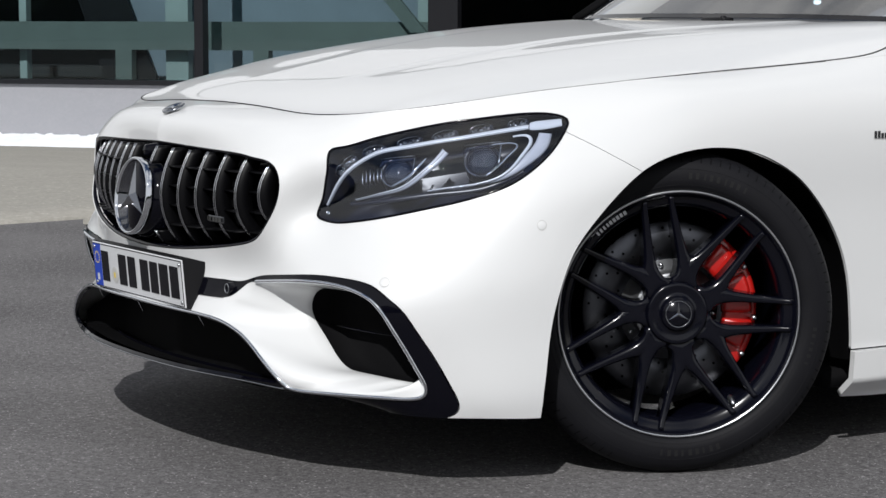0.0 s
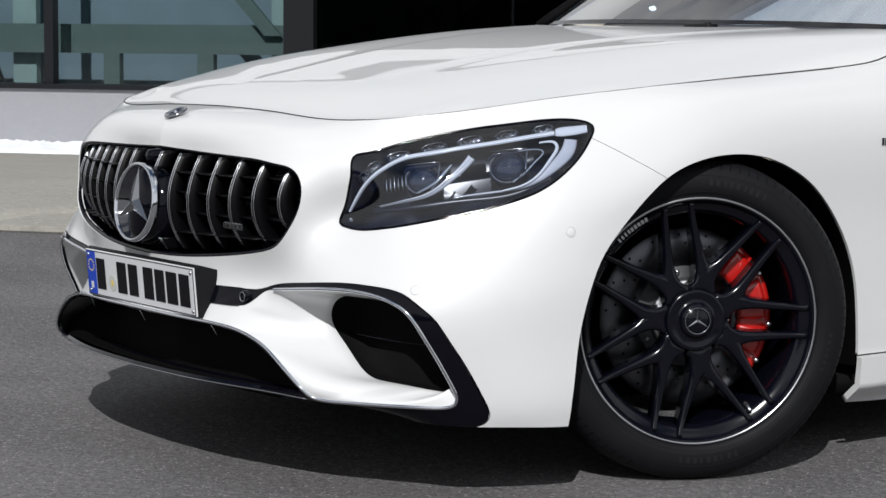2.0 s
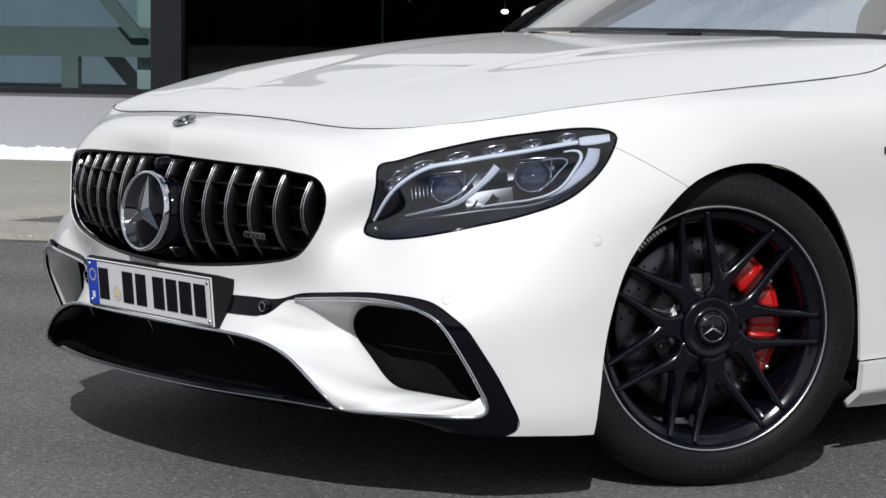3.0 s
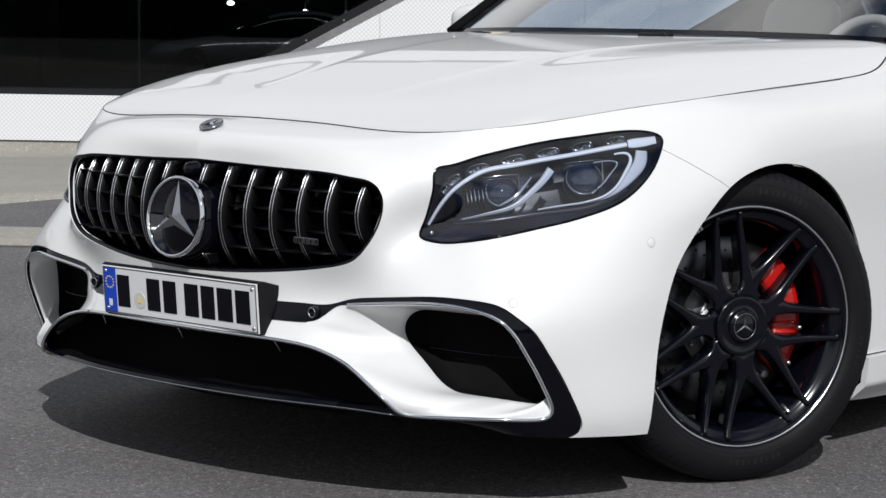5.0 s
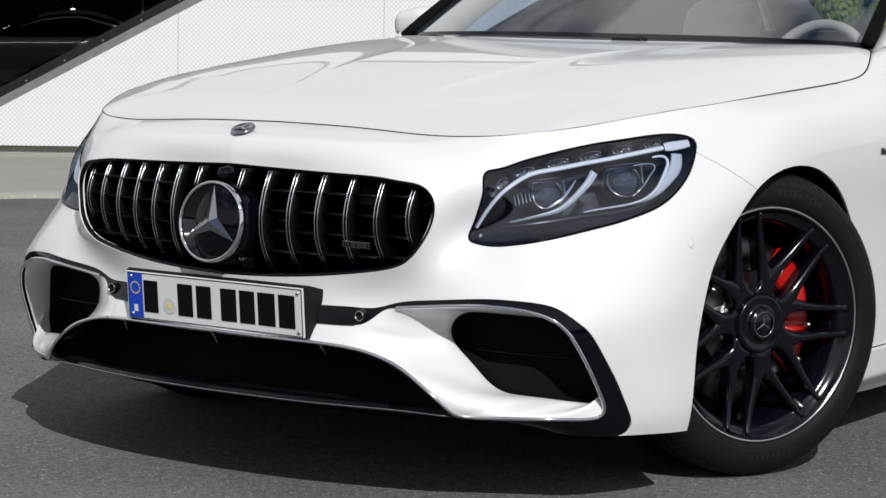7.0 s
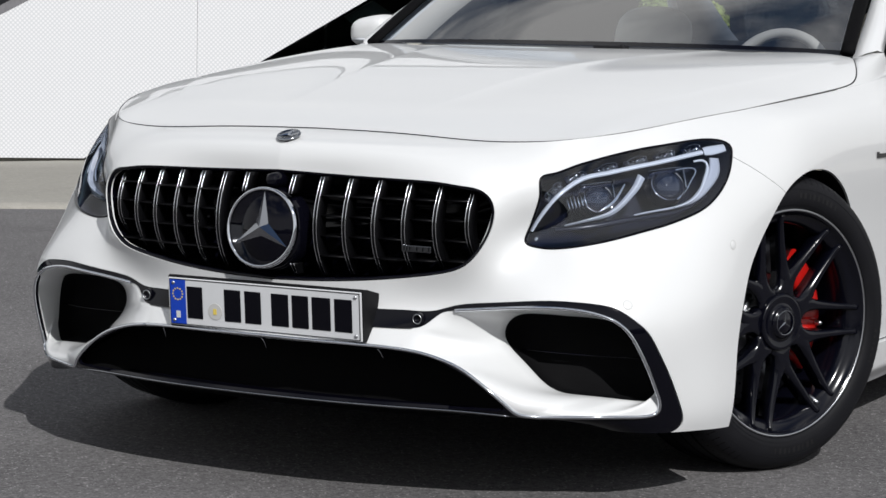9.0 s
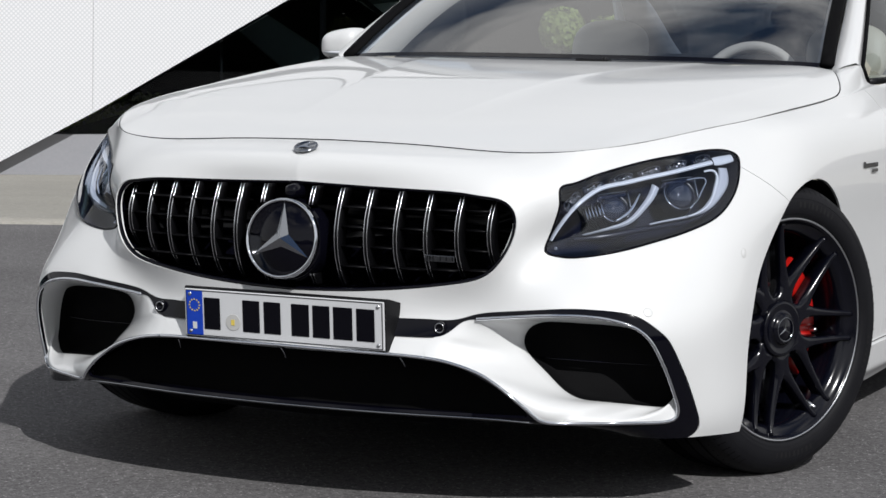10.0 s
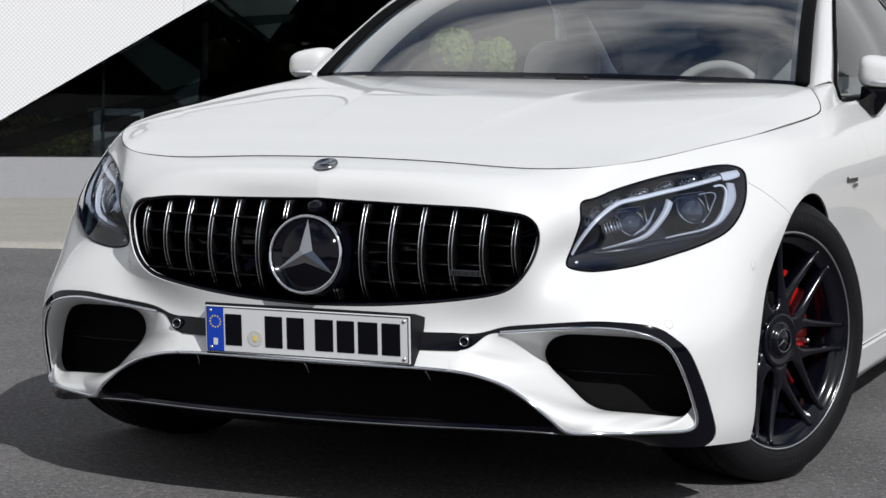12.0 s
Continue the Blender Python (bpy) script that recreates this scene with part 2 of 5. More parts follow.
def prism(poly, d0, d1, axis="y", bevel=0.0):
    """A plate with the outline poly, from d0 to d1 along the axis."""
    def at(p, d):
        return {"y": (p[0], d, p[1]), "z": (p[0], p[1], d), "x": (d, p[0], p[1])}[axis]
    bm = loft([[at(p, d0) for p in poly], [at(p, d1) for p in poly]], caps=True)
    bmesh.ops.recalc_face_normals(bm, faces=bm.faces)
    if bevel:
        big = [f for f in bm.faces if len(f.verts) == len(poly)]
        bmesh.ops.bevel(bm, geom=list({e for f in big for e in f.edges}), offset=bevel, segments=2, affect="EDGES")
    return bm


def joined(*bms):
    out = bmesh.new()
    tmp = bpy.data.meshes.new("tmp")
    for b in bms:
        b.to_mesh(tmp)
        out.from_mesh(tmp)
        b.free()
    bpy.data.meshes.remove(tmp)
    return out


def mirrored(bm):
    for v in bm.verts:
        v.co.x = -v.co.x
    bmesh.ops.reverse_faces(bm, faces=bm.faces)
    return bm


# ---- the body's skin: lines that run from the nose's middle round the corner to the tail ----
LINES = [
    [(0, .08, .194), (.28, .095, .194), (.48, .135, .193), (.61, .175, .188), (.675, .203, .178), (.74, .225, .165), (.835, .275, .155), (.905, .40, .150), (.932, .53, .143), (.945, .9, .14), (.94, 1.45, .106), (.94, 2.2, .110), (.94, 3.2, .12), (.93, 4.1, .2), (.82, 4.72, .22), (.48, 4.93, .22), (0, 4.97, .22)],
    [(0, -.02, .205), (.28, -.004, .205), (.48, .042, .203), (.61, .088, .2), (.675, .127, .2), (.74, .165, .2), (.835, .25, .2), (.912, .38, .2), (.941, .53, .2), (.95, .9, .22), (.953, 1.45, .23), (.955, 2.2, .24), (.955, 3.2, .26), (.945, 4.1, .3), (.845, 4.74, .33), (.5, 4.96, .33), (0, 5.0, .33)],
    [(0, -.015, .31), (.28, .0, .31), (.48, .045, .31), (.61, .088, .31), (.675, .118, .31), (.74, .148, .31), (.84, .222, .31), (.915, .375, .31), (.94, .543, .31), (.955, .9, .32), (.958, 1.45, .33), (.958, 2.2, .34), (.96, 3.2, .36), (.95, 4.1, .4), (.86, 4.75, .45), (.52, 4.98, .45), (0, 5.02, .45)],
    [(0, .023, .43), (.28, .043, .435), (.47, .096, .44), (.61, .113, .45), (.675, .136, .45), (.74, .164, .448), (.835, .232, .445), (.912, .385, .445), (.941, .57, .445), (.96, .9, .46), (.962, 1.45, .47), (.962, 2.2, .48), (.965, 3.2, .5), (.955, 4.1, .53), (.87, 4.74, .57), (.53, 4.97, .57), (0, 5.01, .57)],
    [(0, .004, .57), (.28, .026, .57), (.50, .073, .57), (.568, .170, .57), (.635, .201, .57), (.70, .23, .57), (.80, .335, .575), (.893, .45, .575), (.94, .60, .58), (.966, .9, .6), (.968, 1.45, .6), (.966, 2.2, .61), (.97, 3.2, .63), (.96, 4.1, .65), (.875, 4.71, .69), (.54, 4.93, .69), (0, 4.97, .69)],
    [(0, .05, .70), (.28, .064, .695), (.505, .090, .675), (.594, .18, .66), (.655, .233, .67), (.715, .285, .68), (.83, .44, .69), (.898, .585, .71), (.944, .73, .72), (.971, .95, .735), (.9755, 1.45, .735), (.971, 2.2, .74), (.98, 3.2, .76), (.968, 4.1, .78), (.87, 4.68, .82), (.54, 4.89, .82), (0, 4.93, .82)],
    [(0, .08, .778), (.28, .098, .772), (.48, .14, .752), (.598, .2, .728), (.65, .275, .746), (.70, .348, .764), (.785, .478, .789), (.848, .63, .812), (.897, .77, .826), (.938, .98, .838), (.953, 1.45, .845), (.95, 2.2, .86), (.955, 3.2, .88), (.94, 4.1, .89), (.84, 4.66, .9), (.52, 4.86, .9), (0, 4.9, .9)],
    [(0, .220, .8025), (.28, .212, .797), (.48, .224, .7893), (.60, .27, .7955), (.652, .318, .803), (.70, .385, .812), (.775, .53, .835), (.826, .67, .853), (.856, .79, .865), (.873, 1.0, .879), (.887, 1.45, .908), (.875, 2.2, .955), (.87, 3.2, .985), (.82, 4.1, .98), (.72, 4.6, .96), (.42, 4.80, .95), (0, 4.84, .95)],
]


def skin(us, vs):
    """Points of the skin on a grid: us from 0 to 1 along the lines, vs from 0 to 1 up."""
    N = np.array(LINES, float)
    tu = np.r_[0, np.cumsum(np.linalg.norm(np.diff(N, axis=1), axis=2).mean(axis=0))]
    tv = np.r_[0, np.cumsum(np.linalg.norm(np.diff(N, axis=0), axis=2)[:, :11].mean(axis=1))]
    rows = np.stack([cubic(tu, r, np.asarray(us) * tu[-1]) for r in N])
    return cubic(tv, rows, np.asarray(vs) * tv[-1])


us = np.r_[np.linspace(0, 0.33, 380), np.linspace(0.33, 1, 120)[1:]]
vs = np.linspace(0, 1, 150)
G = skin(us, vs)
NV, NU = G.shape[:2]
SKIN_V = G.reshape(-1, 3)
SKIN_V[np.arange(NV) * NU, 0] = 0
SKIN_F = [(i * NU + j, i * NU + j + 1, (i + 1) * NU + j + 1, (i + 1) * NU + j) for i in range(NV - 1) for j in range(NU - 1)]


def on_skin(points, view="front", lift=0.0):
    """Lays outline points on the skin: seen from the front (x, z), the corner (a, z) or the side (y, z)."""
    S = G[:, :380]
    flat = {"front": S[..., [0, 2]], "corner": np.stack([(S[..., 0] + S[..., 1]) * .70711, S[..., 2]], axis=2), "side": S[..., [1, 2]]}[view]
    out = []
    for p in np.asarray(points, float):
        d = np.sum((flat - p) ** 2, axis=2)
        i, j = np.unravel_index(int(np.argmin(d)), d.shape)
        i, j = min(max(i, 1), NV - 2), min(max(j, 1), 378)
        du, dv = (flat[i, j + 1] - flat[i, j - 1]) / 2, (flat[i + 1, j] - flat[i - 1, j]) / 2
        a, b = np.linalg.solve(np.array([du, dv]).T + np.eye(2) * 1e-9, p - flat[i, j])
        a, b = np.clip(a, -3, 3), np.clip(b, -3, 3)
        q = S[i, j] + a * (S[i, j + 1] - S[i, j - 1]) / 2 + b * (S[i + 1, j] - S[i - 1, j]) / 2
        if view == "front":
            q[1] -= lift
        out.append(q)
    return np.array(out)


# outlines, right half of the car's front as one looks at it
GRILLE = curve([(0, .7145), (.2, .7085), (.33, .7065), (.41, .7035), (.455, .698), (.493, .692), (.517, .677), (.529, .655), (.531, .628), (.523, .592), (.506, .556), (.478, .524), (.447, .507), (.395, .495), (.30, .482), (.15, .469), (0, .464)], 110)
GRILLE = np.vstack([GRILLE, [(-.1, .472), (-.1, .712)]])
LAMP = curve([(.527, .572), (.540, .564), (.57, .5595), (.60, .561), (.645, .5675), (.718, .581), (.79, .5965), (.845, .6085), (.895, .6225), (.959, .6465), (1.012, .6845), (1.046, .7245), (1.064, .761), (1.067, .782), (1.049, .793), (1.015, .798), (.96, .7965), (.88, .787), (.83, .7805), (.76, .768), (.688, .752), (.64, .7395), (.588, .7245), (.558, .7155), (.5545, .682), (.549, .65), (.537, .604)], 150, closed=True)
FRAME_TOP = [(.34, .4155), (.395, .416), (.430, .426), (.463, .434), (.523, .441), (.591, .448), (.655, .4525), (.713, .451), (.775, .444), (.807, .430), (.834, .408), (.853, .384), (.870, .332), (.882, .276), (.891, .218), (.893, .192), (.888, .168), (.872, .153), (.84, .146)]
FRAME = np.vstack([[(-.1, .4155), (.2, .4155), (.3, .4155)], curve(FRAME_TOP, 90), [(.8, .1), (-.1, .1)]])
CHROME_LOOP = [(.445, .419), (.526, .428), (.592, .4345), (.652, .4375), (.717, .434), (.765, .424), (.80, .408), (.823, .383), (.839, .346), (.851, .301), (.859, .257), (.863, .223), (.859, .206), (.848, .1975), (.80, .1965), (.72, .1965), (.645, .196), (.609, .202), (.592, .218), (.550, .255), (.488, .297), (.434, .317), (.39, .327), (.35, .332), (.288, .3355), (.15, .337), (0, .338)]
SLOT_LOW = [(.278, .377), (.362, .378), (.383, .3845), (.402, .401), (.42, .4145), (.445, .419)]
VENT = curve([(.521, .362), (.528, .388), (.55, .406), (.60, .413), (.70, .411), (.765, .402), (.805, .38), (.83, .345), (.848, .29), (.851, .25), (.84, .228), (.78, .228), (.70, .234), (.645, .241), (.61, .26), (.57, .298), (.535, .332)], 96, closed=True)
ARCH = [tuple(p) for p in curve([(1.396, .20), (1.394, .24), (1.387, .31), (1.376, .39), (1.348, .475), (1.294, .56), (1.22, .634), (1.148, .677), (1.066, .7065), (.98, .7175), (.905, .7145), (.832, .699), (.767, .669), (.70, .613), (.64, .548), (.598, .488), (.555, .37), (.538, .275), (.528, .20)], 110)] + [(.520, 0), (1.396, 0)]
REAR_ARCH = [(3.88 + .385 * math.cos(a), .335 + .385 * math.sin(a)) for a in np.linspace(0, math.pi, 40)] + [(3.495, 0), (4.265, 0)]


def corner(V):
    return np.c_[(V[:, 0] + V[:, 1]) * .70711, V[:, 2]]


# ---- the car ----
car = tagged(new("car"), "white two-door coupe with black slatted grille parked on asphalt", "car")

V, F = clip(SKIN_V, SKIN_F, -inside(ARCH, SKIN_V[:, [1, 2]]))
V, F = clip(V, F, -inside(REAR_ARCH, V[:, [1, 2]]))
V, F = clip(V, F, -inside(LAMP, corner(V)) + np.where(V[:, 1] > 1.2, 10, 0) - .0015)
V, F = clip(V, F, np.where(V[:, 1] > .55, 10, -inside(GRILLE, V[:, [0, 2]])))
V, F = clip(V, F, np.where(V[:, 1] > .55, 10, -inside(FRAME, V[:, [0, 2]])))


def seam(V):
    """Distance behind the joint of bumper and wing."""
    y = np.interp(V[:, 2], [.57, .672, .707, .736, .758, .785, .83], [.94, .767, .706, .659, .622, .60, .60])
    return V[:, 1] - y


def gap(V):
    return np.where(V[:, 2] < .775, .0012, 0)


B_V, B_F = clip(V, F, -seam(V) - gap(V))
W_V, W_F = clip(V, F, seam(V) - gap(V))
part("front_bumper", panel(B_V, B_F, both=True), PAINT, car, "glossy white painted bumper skin")
S_V, S_F = clip(W_V, W_F, np.where((W_V[:, 1] > 1.2) & (W_V[:, 1] < 3.6), .223 - W_V[:, 2], -1))
W_V, W_F = clip(W_V, W_F, np.where((W_V[:, 1] > 1.2) & (W_V[:, 1] < 3.6), W_V[:, 2] - .228, 1))
D0, D1 = 1.78, 3.22
pieces = [("front_wing", clip(W_V, W_F, D0 - .001 - W_V[:, 1]))]
dv, df = clip(W_V, W_F, W_V[:, 1] - D0 - .001)
pieces.append(("door", clip(dv, df, D1 - .002 - dv[:, 1])))
pieces.append(("rear_quarter", clip(W_V, W_F, W_V[:, 1] - D1 - .002)))
S_V = S_V + np.c_[.014 - .040 * np.clip((.150 - S_V[:, 2]) / .040, 0, 1), np.zeros((len(S_V), 2))]
pieces.append(("side_skirt", (S_V, S_F)))
for side in (1, -1):
    for name, (pv, pf) in pieces:
        part(name, panel(pv, pf, side=side), PAINT, car)

# bonnet
HY = [.2, .27, .385, .53, .67, .79, 1.0, 1.45, 1.8]
HX = [.58, .60, .70, .775, .826, .856, .873, .887, .893]
HE = [.792, .795, .812, .835, .853, .865, .879, .908, .935]
CY = [.2, .225, .3, .5, .8, 1.2, 1.63, 1.8]
CZ = [.800, .803, .826, .870, .921, .967, .991, .998]
FRONT_EDGE = np.array([p for p in G[-1, :380] if p[1] < .9])


def bonnet_z(x, y):
    """Height of the bonnet, brought down to the nose along its front edge."""
    x, y = np.atleast_1d(np.asarray(x, float)), np.atleast_1d(np.asarray(y, float))
    ye, zt = np.interp(np.abs(x), FRONT_EDGE[:, 0], FRONT_EDGE[:, 1]), np.interp(np.abs(x), FRONT_EDGE[:, 0], FRONT_EDGE[:, 2])
    near = np.clip(1 - (y - ye) / .22, 0, 1)
    return bonnet_crown(x, y) + (zt - bonnet_crown(x, ye)) * near ** 2 * (3 - 2 * near)


def bonnet_crown(x, y):
    xe, ze, zc = cubic(HY, HX, y), cubic(HY, HE, y), cubic(CY, CZ, y)
    k = np.minimum(np.abs(x) / xe, 1.08)
    z = zc - (zc - ze) * k ** (1.6 + 3.4 * np.clip((y - .22) / .4, 0, 1) + 7 * np.clip((y - .8) / .8, 0, 1.1) ** 2)
    # two creases on either half
    d1 = np.maximum(np.abs(x) - np.interp(y, [.45, .8, 1.05, 1.3, 1.7], [.2, .245, .28, .34, .44]), 0)
    d2 = np.maximum(np.abs(x) - np.interp(y, [.5, .75, 1.05, 1.3, 1.7], [.60, .71, .755, .785, .80]), 0)
    fade = np.clip((y - .35) / .4, 0, 1)
    return z - fade * (.125 * d1 * np.exp(-d1 / .08) + .10 * d2 * np.exp(-d2 / .04)) + fade * .0035


BONNET = np.vstack([[(-.1, .2212)], curve([(x, float(np.interp(x, FRONT_EDGE[:, 0], FRONT_EDGE[:, 1])) + .0012) for x in (0, .1, .2, .3, .4, .48, .54, .59, .64)] + [(.70, .388), (.775, .533), (.826, .673), (.856, .793), (.872, 1.0), (.885, 1.40), (.880, 1.52), (.860, 1.60), (.815, 1.715)], 120), [(.80, 1.735), (.7, 1.715), (.45, 1.668), (.2, 1.645), (-.1, 1.638)]])
hx, hy = np.linspace(0, .9, 150), np.linspace(.19, 1.76, 220)
X, Y = np.meshgrid(hx, hy)
HV = np.c_[X.ravel(), Y.ravel(), bonnet_z(X.ravel(), Y.ravel())]
HF = [(i * 150 + j, i * 150 + j + 1, (i + 1) * 150 + j + 1, (i + 1) * 150 + j) for i in range(219) for j in range(149)]
HV, HF = clip(HV, HF, inside(BONNET, HV[:, :2]) - .0024)
part("bonnet", panel(HV, HF, depth=.02, both=True), PAINT, car, "glossy white bonnet with raised centre")

# ---- front intakes ----
OUT = Vector((.60, -.62, .50)).normalized()  # the way a lamp faces
frame_v, frame_f = clip(SKIN_V, SKIN_F, np.where(SKIN_V[:, 1] > .6, -1, inside(FRAME, SKIN_V[:, [0, 2]]) - .0012))
CHROME_AREA = np.vstack([curve(CHROME_LOOP, 160), [(-.1, .335), (-.1, .373)], curve(SLOT_LOW, 30)[:-1]])
frame_v, frame_f = clip(frame_v, frame_f, -inside(CHROME_AREA, frame_v[:, [0, 2]]))
LOWER = np.vstack([curve([(0, .334), (.28, .332), (.37, .325), (.43, .314), (.52, .272), (.575, .23), (.585, .214), (.55, .209), (.40, .2085), (.2, .2085), (0, .2085)], 90), [(-.1, .2085), (-.1, .334)]])
frame_v, frame_f = clip(frame_v, frame_f, -inside(LOWER, frame_v[:, [0, 2]]))
frame_v[:, 1] -= .002
part("bumper_surround", panel(frame_v, frame_f, depth=.007, both=True), GLOSS_BLACK, car, "gloss black surround of the bumper intakes")

# white blade: from the chrome edge back to the vent
n_ring = 140
outer2 = np.vstack([curve(CHROME_LOOP[:24], 110), [(.345, .341), (.343, .353), (.345, .365), (.353, .376)], curve(SLOT_LOW[1:], 24)[1:-1]])
outer2 = curve(outer2[::2], n_ring, closed=True)
start = int(np.argmin(np.linalg.norm(outer2 - (.70, .432), axis=1)))
outer2 = np.roll(outer2, -start, axis=0)
inner2 = curve(VENT[::4], n_ring, closed=True)
start = int(np.argmin(np.linalg.norm(inner2 - (.70, .411), axis=1)))
inner2 = np.roll(inner2, -start, axis=0)
if np.cross(outer2[10] - outer2[0], outer2[20] - outer2[0]) * np.cross(inner2[10] - inner2[0], inner2[20] - inner2[0]) < 0:
    inner2 = np.roll(inner2[::-1], 1, axis=0)
outer3 = on_skin(outer2)
outer3[:, 0], outer3[:, 2] = outer2[:, 0], outer2[:, 1]
inner3 = on_skin(inner2)
inner3[:, 0], inner3[:, 2] = inner2[:, 0], inner2[:, 1]
inner3[:, 1] = np.interp(inner2[:, 0], [.5, .55, .66, .78, .85], [.17, .182, .2, .245, .31])
rings = []
for k in np.linspace(0, 1, 14):
    e = k ** 1.6
    ring = outer3 * (1 - k) + inner3 * k
    ring[:, 1] = outer3[:, 1] * (1 - e) + inner3[:, 1] * e
    rings.append(ring)
deep = rings[-1].copy()
deep[:, 1] += .012
rings.append(deep)
back = deep * .98 + deep.mean(axis=0) * .02
back[:, 1] += .05
for side in (1, -1):
    blade = loft(rings)
    if side < 0:
        mirrored(blade)
    scoop = part("intake_blade", blade, PAINT, car, "white scooped blade of the side intake")
    tunnel = loft([deep, back], caps=False)
    tunnel.faces.new([v for v in tunnel.verts][n_ring:])
    if side < 0:
        mirrored(tunnel)
    part("intake_mesh", tunnel, MATT_BLACK, scoop, "black intake insert")
    for zb, x0 in ((.325, .545),):
        bar = tube(curve([(x0, .222, zb), (.70, .25, zb - .004), (.83, .325, zb - .01)], 14) * (side, 1, 1), .0035, 6, flat=.5)
        part("intake_bar", bar, GLOSS_BLACK, scoop)
# white strip under the plate
strip = []
for x in np.linspace(-.358, .358, 40):
    ax = abs(x)
    strip.append([(x, float(on_skin([(ax, z)])[0, 1]) + d + .0012, z) for z, d in ((.332, .002), (.338, 0), (.347, 0), (.360, 0), (.373, .001), (.377, .006), (.378, .03))])
part("lower_blade", loft(strip, closed=False), PAINT, car, "white blade under the number plate")
# chrome edges
for side in (1, -1):
    c3 = on_skin(curve(CHROME_LOOP[:-3], 200), lift=.003)
    part("chrome_trim", tube(c3 * (side, 1, 1), .0042, 8), CHROME, car, "bright chrome edging of the side intake")
mid = on_skin(curve(CHROME_LOOP[-4:], 40), lift=.003)
mid = np.vstack([mid, (mid * (-1, 1, 1))[::-1][1:]])
part("chrome_trim", tube(mid, .0042, 8), CHROME, car)
lip = on_skin(curve([(.59, .197), (.52, .2025), (.40, .205), (.2, .2055), (0, .2055)], 60), lift=.004)
lip = np.vstack([lip, (lip * (-1, 1, 1))[::-1][1:]])
part("lip_trim", tube(lip, .0021, 8), DARK_CHROME, car, "thin chrome line along the front lip")
# black cavity of the lower intake, slot and grille
back_wall = []
for k in (0, .5, 1):
    back_wall.append([(x, float(np.interp(abs(x), [0, .44, .59], [.10, .143, .098])), z0 + k * (float(np.interp(abs(x), [.40, .59], [.345, .235])) - z0)) for x in np.linspace(-.59, .59, 41) for z0 in (float(np.interp(abs(x), [.38, .50], [.165, .190])),)])
floor_rows = []
for x in np.linspace(-.86, .86, 60):
    y = float(on_skin([(abs(x), .19)])[0, 1])
    k = float(np.interp(abs(x), [.55, .74], [0, 1]))
    floor_rows.append([(x, y + .004, .197), (x, y + .014, .193 - .008 * k), (x, y + .05, .188 - .012 * k), (x, y + .16, .184 - .013 * k)])
bm = joined(loft(back_wall, closed=False), loft(floor_rows, closed=False), loft([[(x, .0 + .22 * x * x + .012, .2065), (x, .11 + .22 * x * x, .19)] for x in np.linspace(-.55, .55, 30)], closed=False))
part("lower_intake_cavity", bm, MATT_BLACK, car)
for xr in (-.30, 0, .30):
    y0 = float(on_skin([(abs(xr), .32)])[0, 1])
    rib = curve([(xr * .97 - .006, y0 + .010, .331), (xr * .98, y0 + .013, .321), (xr * .99 + .002, y0 + .020, .305)], 10)
    part("intake_rib", tube(rib, [.0018 - .0001 * k for k in range(10)], 6), DARK_CHROME, car, "short bright rib in the lower intake")
for side in (1, -1):
    s = part("slot_sensor", lathe([(0, .0), (.0, .007), (.004, .008), (.006, .012), (0, .0135), (-.02, .0135)], 24), GLOSS_BLACK, car, m=Matrix.Translation((side * .370, float(on_skin([(.370, .398)])[0, 1]) - .007, .398)) @ Euler((0, 0, radians(-90))).to_matrix().to_4x4())
    part("ring", lathe([(.0055, .0095), (.0068, .0105), (.0055, .0115)], 24), ALU, s)
for side in (1, -1):
    for (px, py, pz), face in (((.810, .206, .447), (.62, -.75, .08)), ((.934, .523, .562), (.95, -.22, .10))):
        px, py, pz = on_skin([((px + py) * .70711, pz)], "corner")[0]
        here, along, above = on_skin([((px + py) * .70711 + da, pz + dz) for da, dz in ((0, 0), (.012, 0), (0, .012))], "corner")
        face = np.cross(along - here, above - here)
        z = Vector((face[0] * side, face[1], face[2])).normalized()
        q = Vector((1, 0, 0)).rotation_difference(z).to_matrix().to_4x4()
        sensor = part("parking_sensor", lathe([(.0005, 0), (.0004, .0092), (.0001, .0100), (-.003, .0104)], 28), PAINT, car, "round white parking sensor", m=Matrix.Translation((px * side, py, pz)) @ q)
        part("sensor_gap", lathe([(.0003, .0100), (.0007, .0106), (.0003, .0112)], 28), PLATE_GREY, sensor)

# ---- grille ----
g_edge = on_skin(GRILLE[:-2])
full_edge = np.vstack([g_edge, (g_edge * (-1, 1, 1))[::-1][1:-1]])
g_back = full_edge.copy()
g_back[:, 1] = np.maximum(g_back[:, 1], .05) + .10
bm = loft([full_edge + (0, .006, 0), full_edge * (.992, 1, 1) + (0, .03, 0), g_back])
bm.faces.new([v for v in bm.verts][2 * len(full_edge):])
rim_mid = np.array((0, 0, .592))
rim_path = full_edge + (rim_mid - full_edge) * (0, 0, 1) * .02 + (0, .0065, 0)
rim_path[:, 0] *= .991
grille = part("grille", bm, GLOSS_BLACK, car, "black radiator grille with upright chrome slats")
part("grille_rim", tube(rim_path, .0062, 8, closed=True), GLOSS_BLACK, grille, "black rim round the grille opening")
G_WIDE = int(np.argmax(GRILLE[:, 0]))


def grille_top(x):
    return float(np.interp(abs(x), GRILLE[:G_WIDE + 1, 0], GRILLE[:G_WIDE + 1, 1]))


def grille_low(x):
    low = GRILLE[G_WIDE:-2][::-1]
    return float(np.interp(abs(x), low[:, 0], low[:, 1]))


